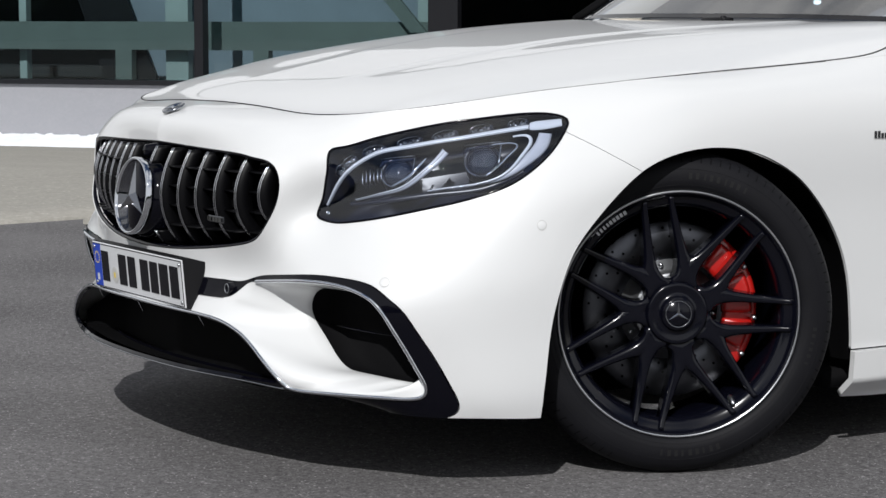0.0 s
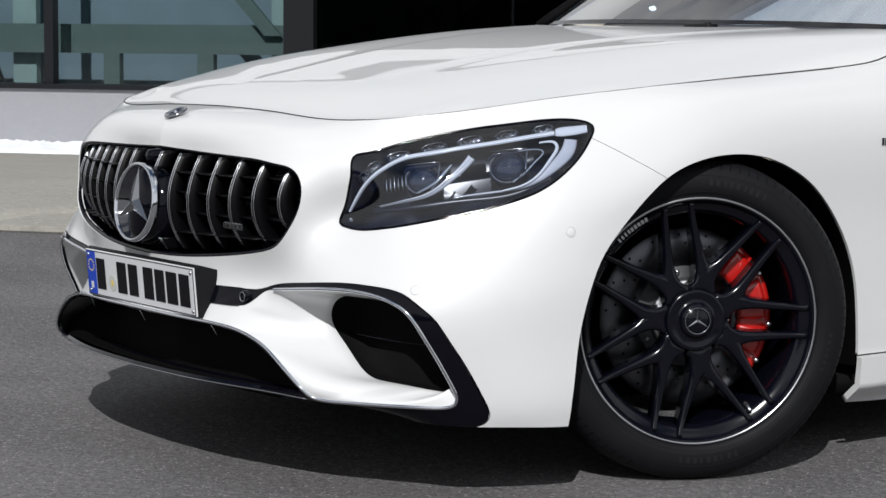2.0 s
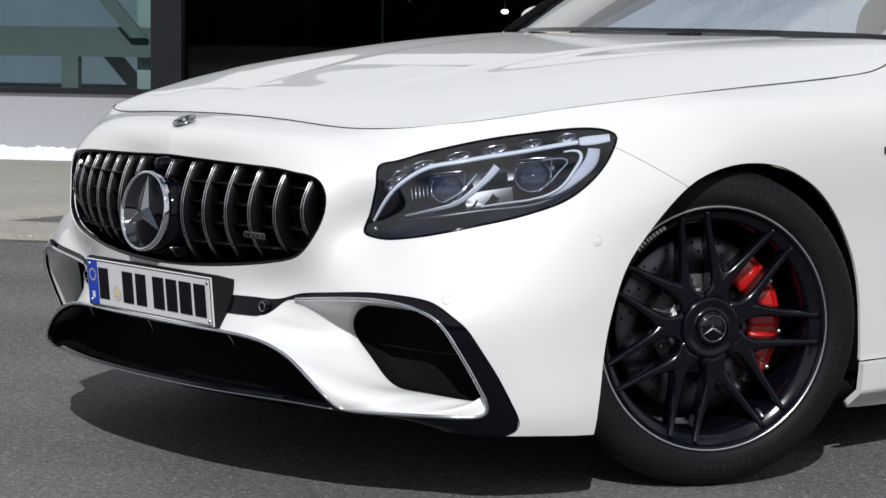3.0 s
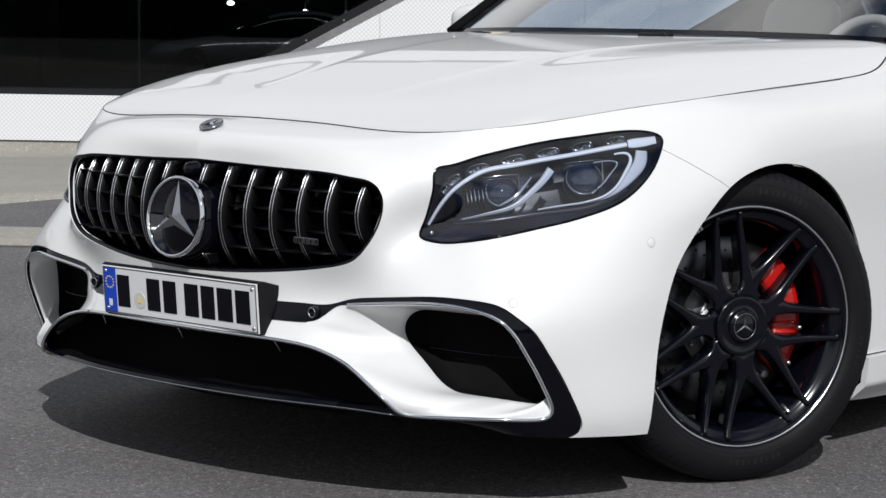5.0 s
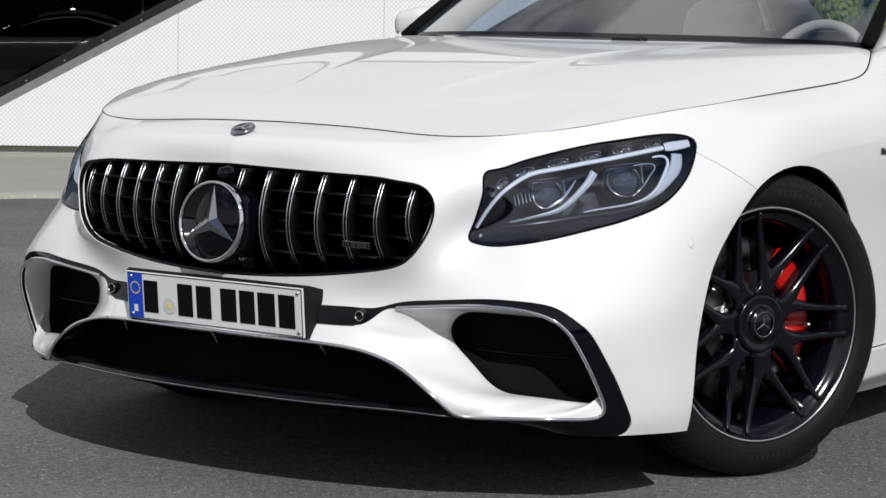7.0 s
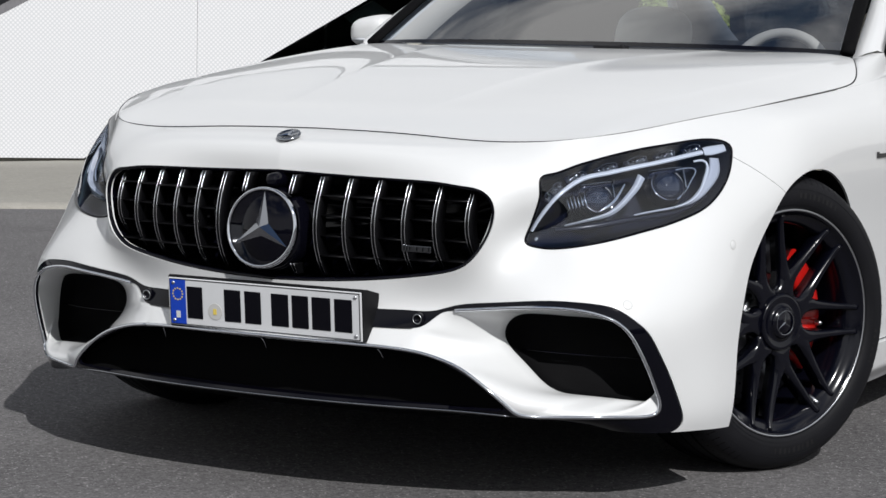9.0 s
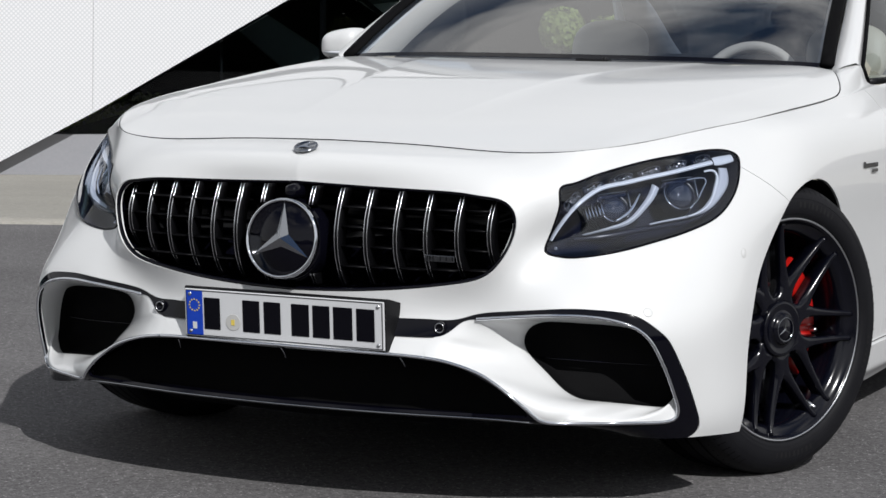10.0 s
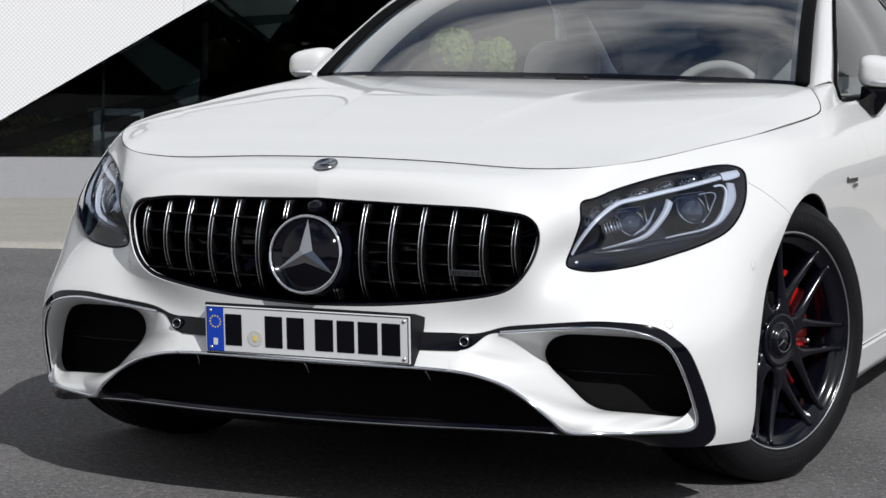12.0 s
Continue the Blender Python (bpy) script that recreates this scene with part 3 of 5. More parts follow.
def slat_y(x, k):
    """How far forward a slat's edge lies; k runs from its foot to its head."""
    return -.024 + .030 * (2 * k - 1) ** 2 + .010 * k + .12 * abs(x) + .10 * x * x + .022 * (1 - k) ** 4 + .018 * (abs(x) / .474) ** 5


for side in (1, -1):
    for i in range(7):
        x = side * (.063 + .0685 * i)
        z0, z1 = grille_low(x) + .013, grille_top(x) - .007
        spans = [(z0, z1)]
        if i == 0:
            spans = [(z0, .505), (.664, z1)]
        for za, zb in spans:
            n = 24 if zb - za > .1 else 6
            zz = np.linspace(za, zb, n)
            edge, blade = [], []
            for z in zz:
                y = slat_y(x, (z - z0) / (z1 - z0))
                edge.append((x, y, z))
                blade.append([(x - .0040, y + .0008, z), (x + .0040, y + .0008, z), (x + .0050, y + .040, z), (x - .0050, y + .040, z)])
            twin = [tube([(px + dx, py, pz) for px, py, pz in edge], .0012, 6) for dx in (-.0040, .0040)]
            part("slat", joined(*twin), SLAT_CHROME, grille, "bright double chrome edge of a slat")
            part("fin", loft(blade, caps=True), FIN_BLACK, grille)
EDGE = GRILLE[(GRILLE[:, 0] > .40)][::-1]
for row, zf in enumerate((.662, .617, .572, .527)):
    for side in (1, -1):
        for i in range(7):
            half = float(np.interp(zf, EDGE[:, 1], EDGE[:, 0]))
            xa, xb = .067 + .0685 * i, min(.1275 + .0685 * i, half - .004)
            if xb < xa + .01 or (i < 1 and .49 < zf < .68):
                continue
            y = (.012, .012, .012, .012, .020, .034, .060)[i] + .12 * xa + .1 * xa * xa
            part("cross_fin", box(min(side * xa, side * xb), max(side * xa, side * xb), y - .012, y + .06, zf - .0016, zf + .0016), FIN_BLACK, grille)
C = Vector((0, -.012, .585))
R90 = Euler((0, 0, radians(-90))).to_matrix().to_4x4()
TILT = Matrix.Translation(C) @ Euler((radians(-8), 0, 0)).to_matrix().to_4x4() @ R90
part("emblem_plate", lathe([(.002, 0), (.002, .083), (-.05, .098), (-.06, .098)], 64), GLOSS_BLACK, grille, m=TILT)
part("emblem_ring", lathe([(-.004, .0845), (.0055, .085), (.0085, .0885), (.0055, .092), (-.006, .093)], 96), CHROME, grille, "chrome ring round the grille emblem", m=TILT)
bm = bmesh.new()
for k in range(3):
    a = math.radians(90 + 120 * k)
    d, s = Vector((0, math.cos(a), math.sin(a))), Vector((0, -math.sin(a), math.cos(a)))
    tip, la, lb, top, base = d * .083 + Vector((.003, 0, 0)), s * .0165 + d * .0095, -s * .0165 + d * .0095, Vector((.0125, 0, 0)), Vector((.0022, 0, 0))
    v = [bm.verts.new(p) for p in (tip, la + base, lb + base, top)]
    bm.faces.new((v[0], v[3], v[1]))
    bm.faces.new((v[0], v[2], v[3]))
part("emblem_star", bm, STAR, grille, "three-armed chrome emblem", smooth=False, m=TILT)
cam_pod = lathe([(.012, 0), (.012, .010), (.006, .016), (-.03, .02)], 24)
part("front_camera", cam_pod, GLOSS_BLACK, grille, m=Matrix.Translation((0, .03, .690)) @ R90)
badge = joined(box(.345, .418, -.012, -.006, .550, .565, .002), *[box(.348 + .007 * i, .352 + .007 * i, -.015, -.011, .553, .562) for i in range(3)], *[box(.372 + .015 * i, .384 + .015 * i, -.015, -.011, .553, .562) for i in range(3)])
for v in badge.verts:
    v.co.y += .03
part("grille_badge", badge, BADGE, grille, "small badge with plain bars", smooth=False)

# black tube round the bonnet: the gap's shade modelled as a dark line
gap_line_xy = curve(BONNET[1:-5], 160)
gap_line_pts = np.c_[gap_line_xy, np.maximum(bonnet_z(gap_line_xy[:, 0], gap_line_xy[:, 1]) - .0004, 0)]
gap_line_pts = np.vstack([(gap_line_pts * (-1, 1, 1))[::-1], gap_line_pts[1:]])
front_part = np.clip((.64 - np.abs(gap_line_pts[:, 0])) / .1, 0, 1)
gap_line_pts[:, 2] += .0012 * front_part
part("bonnet_seal", tube(gap_line_pts, list(.0008 + .0005 * front_part), 6), MATT_BLACK, car, "black tube drawn for the shaded gap round the bonnet")

# bonnet emblem
em = Matrix.Translation((0, .096, .7900)) @ Euler((radians(-68), 0, 0)).to_matrix().to_4x4() @ R90
disc = part("nose_emblem", lathe([(.003, 0), (.003, .0225), (.0045, .0245), (.0045, .0275), (0, .029)], 48), DARK_CHROME, car, "round chrome emblem on the nose", m=em)
bm = bmesh.new()
for k in range(3):
    a = math.radians(90 + 120 * k)
    d, s = Vector((0, math.cos(a), math.sin(a))), Vector((0, -math.sin(a), math.cos(a)))
    v = [bm.verts.new(p) for p in (d * .023 + Vector((.0045, 0, 0)), s * .005 + Vector((.0035, 0, 0)), -s * .005 + Vector((.0035, 0, 0)), Vector((.007, 0, 0)))]
    bm.faces.new((v[0], v[3], v[1]))
    bm.faces.new((v[0], v[2], v[3]))
part("star", bm, CHROME, disc, smooth=False)

# ---- number plate: bars stand for its characters ----
plate_m = Matrix.Translation((0, -.001, .399)) @ Euler((radians(5), 0, 0)).to_matrix().to_4x4()
holder = loft([[(sx * .262, .0, sz * .058) for sx, sz in ((-1, -1), (1, -1), (1, 1), (-1, 1))], [(sx * .266, .012, sz * .060) for sx, sz in ((-1, -1), (1, -1), (1, 1), (-1, 1))], [(sx * .285, .075, sz * .040 - .004) for sx, sz in ((-1, -1), (1, -1), (1, 1), (-1, 1))]], caps=True)
plate = part("number_plate", holder, PLASTIC, car, "white number plate with blue band in black holder", smooth=False, m=plate_m)
part("plate_sheet", box(-.260, .260, -.0045, -.0005, -.056, .056, .0015, 1), PLATE_WHITE, plate, smooth=False)
for a, b in (((-.256, .052), (.256, .0535)), ((-.256, -.0535), (.256, -.052)), ((.2545, -.052), (.256, .052)), ((-.256, -.052), (-.2545, .052))):
    part("plate_edge", box(a[0], b[0], -.0056, -.004, a[1], b[1]), GLOSS_BLACK, plate, smooth=False)
part("blue_band", box(-.2545, -.212, -.0054, -.004, -.052, .052), PLATE_BLUE, plate, smooth=False)
for k in range(12):
    a = 2 * math.pi * k / 12
    part("yellow_dot", box(-.2335 + .0135 * math.cos(a) - .0016, -.2335 + .0135 * math.cos(a) + .0016, -.0062, -.005, .018 + .0135 * math.sin(a) - .0016, .018 + .0135 * math.sin(a) + .0016), PLATE_YELLOW, plate, smooth=False)
part("white_bar", box(-.239, -.228, -.0062, -.005, -.038, -.022), PLATE_WHITE, plate, smooth=False)
for x0, x1 in ((-.208, -.165), (-.105, -.060), (-.049, -.005), (.023, .069), (.078, .122), (.131, .180), (.190, .236)):
    part("character_bar", box(x0, x1, -.0062, -.0045, -.0375, .0375, .001, 1), GLOSS_BLACK, plate, smooth=False)
seal_m = Matrix.Translation((-.131, -.005, -.017)) @ R90
part("seal", lathe([(.0008, 0), (.0008, .019), (0, .0195)], 32), PLATE_GREY, plate, smooth=False, m=seal_m)
part("seal_mark", box(.0012, .0020, -.0045, .0045, -.0065, .0065), PLATE_YELLOW, plate, smooth=False, m=seal_m)
for sx in (-1, 1):
    for sz in (-1, 1):
        part("screw", lathe([(.0025, 0), (.002, .004), (0, .0045)], 12), ALU, plate, m=Matrix.Translation((sx * .245, -.0048, sz * .044)) @ R90)


# ---- headlights ----
lv, lf = clip(SKIN_V, SKIN_F, np.where(SKIN_V[:, 1] > 1.2, -1, inside(LAMP, corner(SKIN_V)) - .001))
lamp_edge = on_skin(LAMP, "corner")


def lamp_pts(pts, depth, n):
    return on_skin(curve(pts, n), "corner") + np.array(INWARD) * depth


DRL = [(.547, .596, .006), (.569, .635, .0085), (.596, .67, .0085), (.63, .696, .009), (.669, .715, .0095), (.721, .725, .0095), (.781, .736, .0095), (.85, .747, .0095), (.925, .760, .010), (.984, .7695, .010)]
DRL_TIP = [(.986, .7705, .015), (.996, .7715, .019), (1.028, .775, .019), (1.052, .779, .0165)]
CRESCENT_A = [(1.018, .756, .026), (1.013, .731, .0285), (.992, .705, .0235), (.966, .682, .018), (.941, .665, .0115), (.91, .653, .007), (.863, .645, .005), (.817, .639, .0045), (.78, .633, .0035)]
CRESCENT_LINE = [(.953, .749, .004), (.984, .750, .006), (.991, .738, .007), (.979, .714, .007), (.958, .684, .006), (.926, .661, .005), (.884, .649, .004)]
CRESCENT_B = [(.811, .718, .017), (.794, .696, .015), (.772, .675, .013), (.748, .654, .0115), (.72, .637, .0095), (.681, .626, .007), (.649, .618, .005), (.618, .610, .004)]
ARC_A = [(.769, .703), (.75, .68), (.734, .663), (.697, .641)]
BRACKET_B = [(.906, .731), (.955, .734), (.961, .728), (.947, .711), (.928, .689), (.9, .666)]
PROJ = [(.704, .669), (.886, .697)]
LEDS = [(.581, .675, .024), (.600, .694, .033), (.652, .718, .05), (.728, .737, .054), (.804, .752, .054), (.881, .765, .050), (.958, .777, .044)]
INWARD = Vector((-.69, .72, -.05))  # straight back into a lamp
side_way = (Vector((.70, .70, .14)) - OUT * Vector((.70, .70, .14)).dot(OUT)).normalized()
lamp_q = Matrix((OUT, side_way, OUT.cross(side_way))).transposed().to_4x4()  # local x out, y along the lamp, z up


def ribbon(pts, depth, n, bulge=.003, thick=.006):
    """A rounded band of changing width that follows the lamp's cover at a depth."""
    c = curve(pts, n)
    t = np.gradient(c[:, :2], axis=0)
    t /= np.linalg.norm(t, axis=1)[:, None]
    across = np.c_[-t[:, 1], t[:, 0]] * c[:, 2:3] / 2
    inw = np.array(INWARD)
    rows = []
    for u, d in ((-1, thick), (-1, 0), (-.75, -bulge * .6), (-.3, -bulge), (.3, -bulge), (.75, -bulge * .6), (1, 0), (1, thick)):
        rows.append(on_skin(c[:, :2] + across * u, "corner") + inw * (depth + d))
    return loft(rows, closed=False)


def sparkle(width, seed):
    """A clear light cell: an oval bowl with a bright rim, tilted facets and two small bulbs."""
    rng = random.Random(seed)
    pieces, high = [], .0085
    ring = [(.004, width * .47 * math.cos(a), high * math.sin(a)) for a in np.linspace(0, 2 * math.pi, 24, endpoint=False)]
    pieces.append(tube(ring, .0007, 6, closed=True))
    n = max(3, round(width / .010))
    for k in range(n):
        w = width * .86 / n
        b = box(-.004, .002, -w * .40, w * .40, -.0055, .0055, .0012, 1)
        tilt = Euler((rng.uniform(-.5, .5), rng.uniform(-.5, .5), rng.uniform(-.7, .7))).to_matrix()
        for v in b.verts:
            v.co = tilt @ v.co + Vector((-.003, -width * .43 + w * (k + .5), rng.uniform(-.002, .002)))
        pieces.append(b)
    for q in (-.2, .2):
        bulb = lathe([(.005, 0), (.004, .0025), (.001, .0036), (-.002, .0036)], 10)
        for v in bulb.verts:
            v.co.y += q * width
        pieces.append(bulb)
    return joined(*pieces)


def headlight(side):
    flip = np.array((side, 1, 1))
    mir = Matrix.Diagonal((side, 1, 1, 1))
    centre = lamp_edge.mean(axis=0)
    o = np.array(OUT)
    inw = np.array(INWARD)

    def put(name, bm, mat, parent, label=""):
        if side < 0:
            mirrored(bm)
        return part(name, bm, mat, parent, label)
    # a deep bowl behind the cover
    r = [lamp_edge - o * .001, lamp_edge * .985 + centre * .015 - o * .012, lamp_edge * .95 + centre * .05 - o * .03, lamp_edge * .88 + centre * .12 - o * .05 + inw * .05, lamp_edge * .4 + centre * .6 - o * .05 + inw * .06]
    bm = loft([p * flip for p in r])
    n = len(lamp_edge)
    bm.faces.new([v for v in bm.verts][4 * n:])
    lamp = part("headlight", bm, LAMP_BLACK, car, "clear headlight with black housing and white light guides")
    put("light_guide", ribbon(DRL, .012, 70), LIGHT_PIPE, lamp, "white daytime light guide")
    put("light_guide_core", ribbon([(a, z - .0005, w * .28) for a, z, w in DRL], .0085, 70, .001, .002), LIGHT_CORE, lamp, "thin bright line along the light guide")
    put("light_guide_tip", ribbon(DRL_TIP, .010, 20), LIGHT_PIPE, lamp, "pale end of the light guide")
    put("crescent", ribbon(CRESCENT_A, .020, 50), CRESCENT_GREY, lamp, "pale crescent round a projector")
    put("crescent_edge", ribbon(CRESCENT_LINE, .014, 50, .002), LIGHT_PIPE, lamp, "bright inner edge of the crescent")
    put("crescent", ribbon(CRESCENT_B, .020, 44), CRESCENT_GREY, lamp, "pale crescent round a projector")
    put("crescent_edge", ribbon([(a - .003, z + .001, w * .35) for a, z, w in CRESCENT_B], .016, 44, .002), LIGHT_PIPE, lamp)
    put("reflector_arc", tube(lamp_pts(ARC_A, .030, 24), [.0022 + .0022 * math.sin(math.pi * k / 23) for k in range(24)], 8), CHROME, lamp, "chrome arc beside a projector")
    put("reflector_arc", tube(lamp_pts(BRACKET_B, .030, 30), .0026, 8), CHROME, lamp)
    for (a, z), rad, dp in zip(PROJ, (.033, .036), (.052, .052)):
        p = on_skin([(a, z)], "corner")[0] + inw * dp
        m = mir @ Matrix.Translation(p) @ lamp_q
        body = lathe([(-.03, rad * 1.2), (.002, rad * 1.14), (.006, rad * 1.07), (.002, rad)], 40)
        part("projector", body, LAMP_BLACK, lamp, "dark projector bezel", m=m)
        part("projector_rim", lathe([(.004, rad * 1.05), (.0065, rad * 1.08), (.004, rad * 1.11)], 40, radians(200), radians(330)), CHROME, lamp, m=m)
        part("projector_lens", lathe([(.018, 0), (.0165, rad * .4), (.011, rad * .75), (.002, rad), (-.02, rad)], 40), LENS_DARK, lamp, "deep blue-black glass lens", m=m)
        # angular lit shield round the lens
        for y0, z0, y1, z1, wd in ((-1.15, 1.0, 1.25, 1.0, .0016), (1.25, 1.0, 1.05, -.55, .0022), (1.05, -.55, .55, -1.0, .0016)):
            bar = tube(curve([(.012, y0 * rad, z0 * rad), (.014, (y0 + y1) / 2 * rad, (z0 + z1) / 2 * rad), (.012, y1 * rad, z1 * rad)], 8), wd, 6)
            part("shield_edge", bar, DARK_CHROME, lamp, m=m)
        # shield plate with the sky's reflected blue in its own colour
        plate_poly = [(-1.2 * rad, .45 * rad), (-1.05 * rad, 1.0 * rad), (1.2 * rad, 1.0 * rad), (1.1 * rad, .72 * rad), (-.7 * rad, .72 * rad)]
        part("shield_plate", prism(plate_poly, .006, .010, "x", .0012), LAMP_SKY_BLUE, lamp, "shield above the lens, blue-black to mimic reflected sky", m=m)
    for i, (a, z, wide) in enumerate(LEDS):
        p = on_skin([(a, z)], "corner")[0] + inw * .016
        turn = Euler((radians(50 if i == 0 else 35 if i == 1 else 8), 0, 0)).to_matrix().to_4x4()
        m = mir @ Matrix.Translation(p) @ lamp_q @ turn
        part("indicator_cell", sparkle(wide, 7 + i), DARK_CHROME, lamp, "small faceted clear light cell", m=m)
        part("cell_tray", box(-.014, -.005, -wide * .55, wide * .55, -.010, .009, .003, 1), LAMP_BLACK, lamp, m=m)
    p = on_skin([(.648, .660)], "corner")[0] + inw * .040
    for i in range(6):
        part("reflector_fin", box(-.012, .010, -.021 + .0085 * i, -.0185 + .0085 * i, -.017 + .001 * i, .012 + .003 * (i % 3), .0008, 1), CHROME, lamp, m=mir @ Matrix.Translation(p) @ lamp_q)
    shelf = [(.60, .600, .010), (.70, .612, .012), (.80, .626, .012), (.90, .640, .012), (.98, .676, .010)]
    put("lower_shelf", ribbon(shelf, .030, 40, .004, .02), LAMP_BLACK, lamp)
    mark = on_skin([(.553, .579)], "corner")[0]
    part("corner_mark", lathe([(.002, 0), (.002, .0028), (.003, .0036), (.001, .0046)], 16), DARK_CHROME, lamp, "tiny round mark in the lamp's corner", m=mir @ Matrix.Translation(mark + inw * .004) @ lamp_q)
    edge3 = lamp_edge * .994 + centre * .006
    part("edge_band", tube(edge3 * flip, .0030, 6, closed=True), GLOSS_BLACK, lamp)
    cover = part("cover_lens", panel(lv, lf, depth=.003, side=side), CLEAR, lamp, "clear plastic lens")
    cover.visible_shadow = False


headlight(1)
headlight(-1)


# ---- wheels ----
AXLE_Z = .343
GROUND = -.022
ARM_STEP = 2 * math.pi / 7
# along the joint line of two arms: distance out, offset of the near edge, of the far edge (0: on the arm's middle line)
ARM_PLAN = [(.058, .0, 0), (.079, .0, 0), (.083, .0105, 0), (.092, .0180, 0), (.105, .0228, 0), (.117, .0250, .0560), (.130, .0264, .0510), (.150, .0265, .0478), (.180, .0258, .0442), (.215, .0250, .0412), (.245, .0245, .0388), (.257, .0243, .0384), (.2645, .0236, .0392)]


def polar(r, a):
    return np.array((r * math.cos(a), r * math.sin(a)))


def spoke_bm(k, sgn):
    """Half of one forked arm: a wedge at the hub that runs out into one slim spoke."""
    mid_a = radians(23.7) + ARM_STEP * k
    joint = mid_a + sgn * ARM_STEP / 2
    out, toward = polar(1, joint), -sgn * polar(1, joint + math.pi / 2)
    rings = []
    for i, (d, near, far) in enumerate(ARM_PLAN):
        a = out * d + toward * near
        b = out * d + toward * far if far else polar((.058, .085, .094, .107, .121)[i], mid_a)
        q = max(0, (d - .092) / .172)
        top = -.0222 + .0132 * q - .004 * math.sin(math.pi * min(1, q)) + (.0035 if d > .25 else 0)
        ch = 1 if far else 0
        deep = .036 if d > .07 else .02
        rings.append([(top + h, *(a + (b - a) * c)) for c, h in ((-.16, -deep), (-.02, -.0080), (.14, -.0012), (.34, 0), (.66, 0), (.86, -.0012 * ch), (1 + .02 * ch, -.0080 * ch), (1 + .16 * ch, -deep))])
    bm = loft(rings, caps=True)
    bm.verts.index_update()
    for e in bm.edges:
        a, b = (v.index for v in e.verts)
        if a % 8 == b % 8 and a % 8 in (1, 6):
            e.smooth = False
    return bm


def arc_block(r0, r1, a0, a1, x0, x1, cut):
    """A curved block with chamfered outer face, between two radii and two angles."""
    def ring(g, x):
        da = g / r1
        return [(x, r * math.cos(a), r * math.sin(a)) for r, seq in ((r1 - g, np.linspace(a0 + da, a1 - da, 16)), (r0 + g, np.linspace(a1 - da, a0 + da, 16))) for a in seq]
    return loft([ring(cut * 1.6, x1), ring(cut * .5, x1 - cut * .4), ring(0, x1 - cut * 1.2), ring(0, x0)], caps=True)


def wheel(x, y, angle, side):
    m = Matrix.Translation((x, y, AXLE_Z)) @ Euler((0, 0, radians(angle + (180 if side < 0 else 0)))).to_matrix().to_4x4()
    barrel = lathe([(.001, .2795), (.004, .2765), (.0035, .2735), (-.003, .270), (-.012, .2635), (-.017, .254), (-.022, .246), (-.04, .2405), (-.10, .236), (-.21, .240), (-.225, .262)], 120)
    w = part("wheel", barrel, SATIN_BLACK, car, "satin black forged alloy wheel with bright rim line", m=m)
    part("rim_line", lathe([(.0005, .2805), (.0048, .2795), (.0052, .2758), (.001, .2738)], 120), ALU, w, "silver line round the rim")
    tyre = lathe([(-.012, .2785), (.002, .2805), (.0095, .287), (.0135, .302), (.0125, .322), (.006, .341), (-.005, .3535), (-.022, .3625), (-.05, .3665), (-.12, .3680), (-.19, .3665), (-.215, .3625), (-.235, .353), (-.248, .325), (-.245, .29), (-.225, .2785)], 140)
    for v in tyre.verts:
        if v.co.z < GROUND - AXLE_Z + .001:
            v.co.z = GROUND - AXLE_Z + .001
    part("tyre", tyre, RUBBER, w, "low-profile black tyre with worn sidewall")
    for gx, gr in ((.0118, .2925), (.0138, .3035), (.0112, .3285)):
        part("sidewall_rib", lathe([(gx - .002, gr - .0012), (gx + .0004, gr), (gx - .002, gr + .0012)], 96), RUBBER, w)
    marks = bmesh.new()
    for a0, n, step in ((radians(62), 9, .052), (radians(170), 7, .046), (radians(262), 9, .052), (radians(-22), 6, .05)):
        for i in range(n):
            a = a0 + step * i
            wide = .016 if i % 3 else .010
            low, high = (.3062, .3205) if n > 8 else (.3095, .3185)
            marks.faces.new([marks.verts.new((gx, r * math.cos(b), r * math.sin(b))) for gx, r, b in ((.0140, low, a), (.0140, low, a + wide * 1.6), (.0133, high, a + wide * 1.6), (.0133, high, a))])
    tagged(part("sidewall_marking", marks, SIDEWALL, w, "faint raised marking bars on the sidewall", smooth=False), kind="stuff")
    for gx in (-.055, -.10, -.145, -.19):
        part("tread_groove", lathe([(gx - .005, .3676), (gx, .3684), (gx + .005, .3676)], 96), MATT_BLACK, w)
    cuts = bmesh.new()
    for k in range(96):
        a = 2 * math.pi * k / 96
        if math.cos(a) < -.9:
            continue
        for x0, r0, x1, r1, wd, lean in ((.0045, .3430, -.008, .3553, .0013, .006), (-.008, .3553, -.036, .3648, .0018, .020)):
            q = [(x0, r0, a - wd / r0), (x0, r0, a + wd / r0), (x1, r1, a + lean + wd / r1), (x1, r1, a + lean - wd / r1)]
            cuts.faces.new([cuts.verts.new((px + .0007, r * 1.0009 * math.sin(b), r * 1.0009 * math.cos(b))) for px, r, b in q])
    tagged(part("tread_pattern", cuts, MATT_BLACK, w, smooth=False), kind="stuff")
    # seven forked arms: fourteen spokes
    for k in range(7):
        for sgn in (-1, 1):
            part("spoke", spoke_bm(k, sgn), SATIN_BLACK, w)
    part("hub", lathe([(-.006, 0), (-.006, .036), (-.0135, .0385), (-.0185, .043), (-.0195, .050), (-.0150, .060), (-.0148, .066), (-.0175, .0695), (-.0260, .0705), (-.07, .075)], 72), SATIN_BLACK, w)
    decal = bmesh.new()
    for i in range(9):
        a = radians(118 + 2.1 * i)
        a2 = a + radians(1.5 if i < 5 else 1.1)
        decal.faces.new([decal.verts.new((-.0035, r * math.cos(b), r * math.sin(b))) for r, b in ((.2575, a), (.2665, a), (.2665, a2), (.2575, a2))])
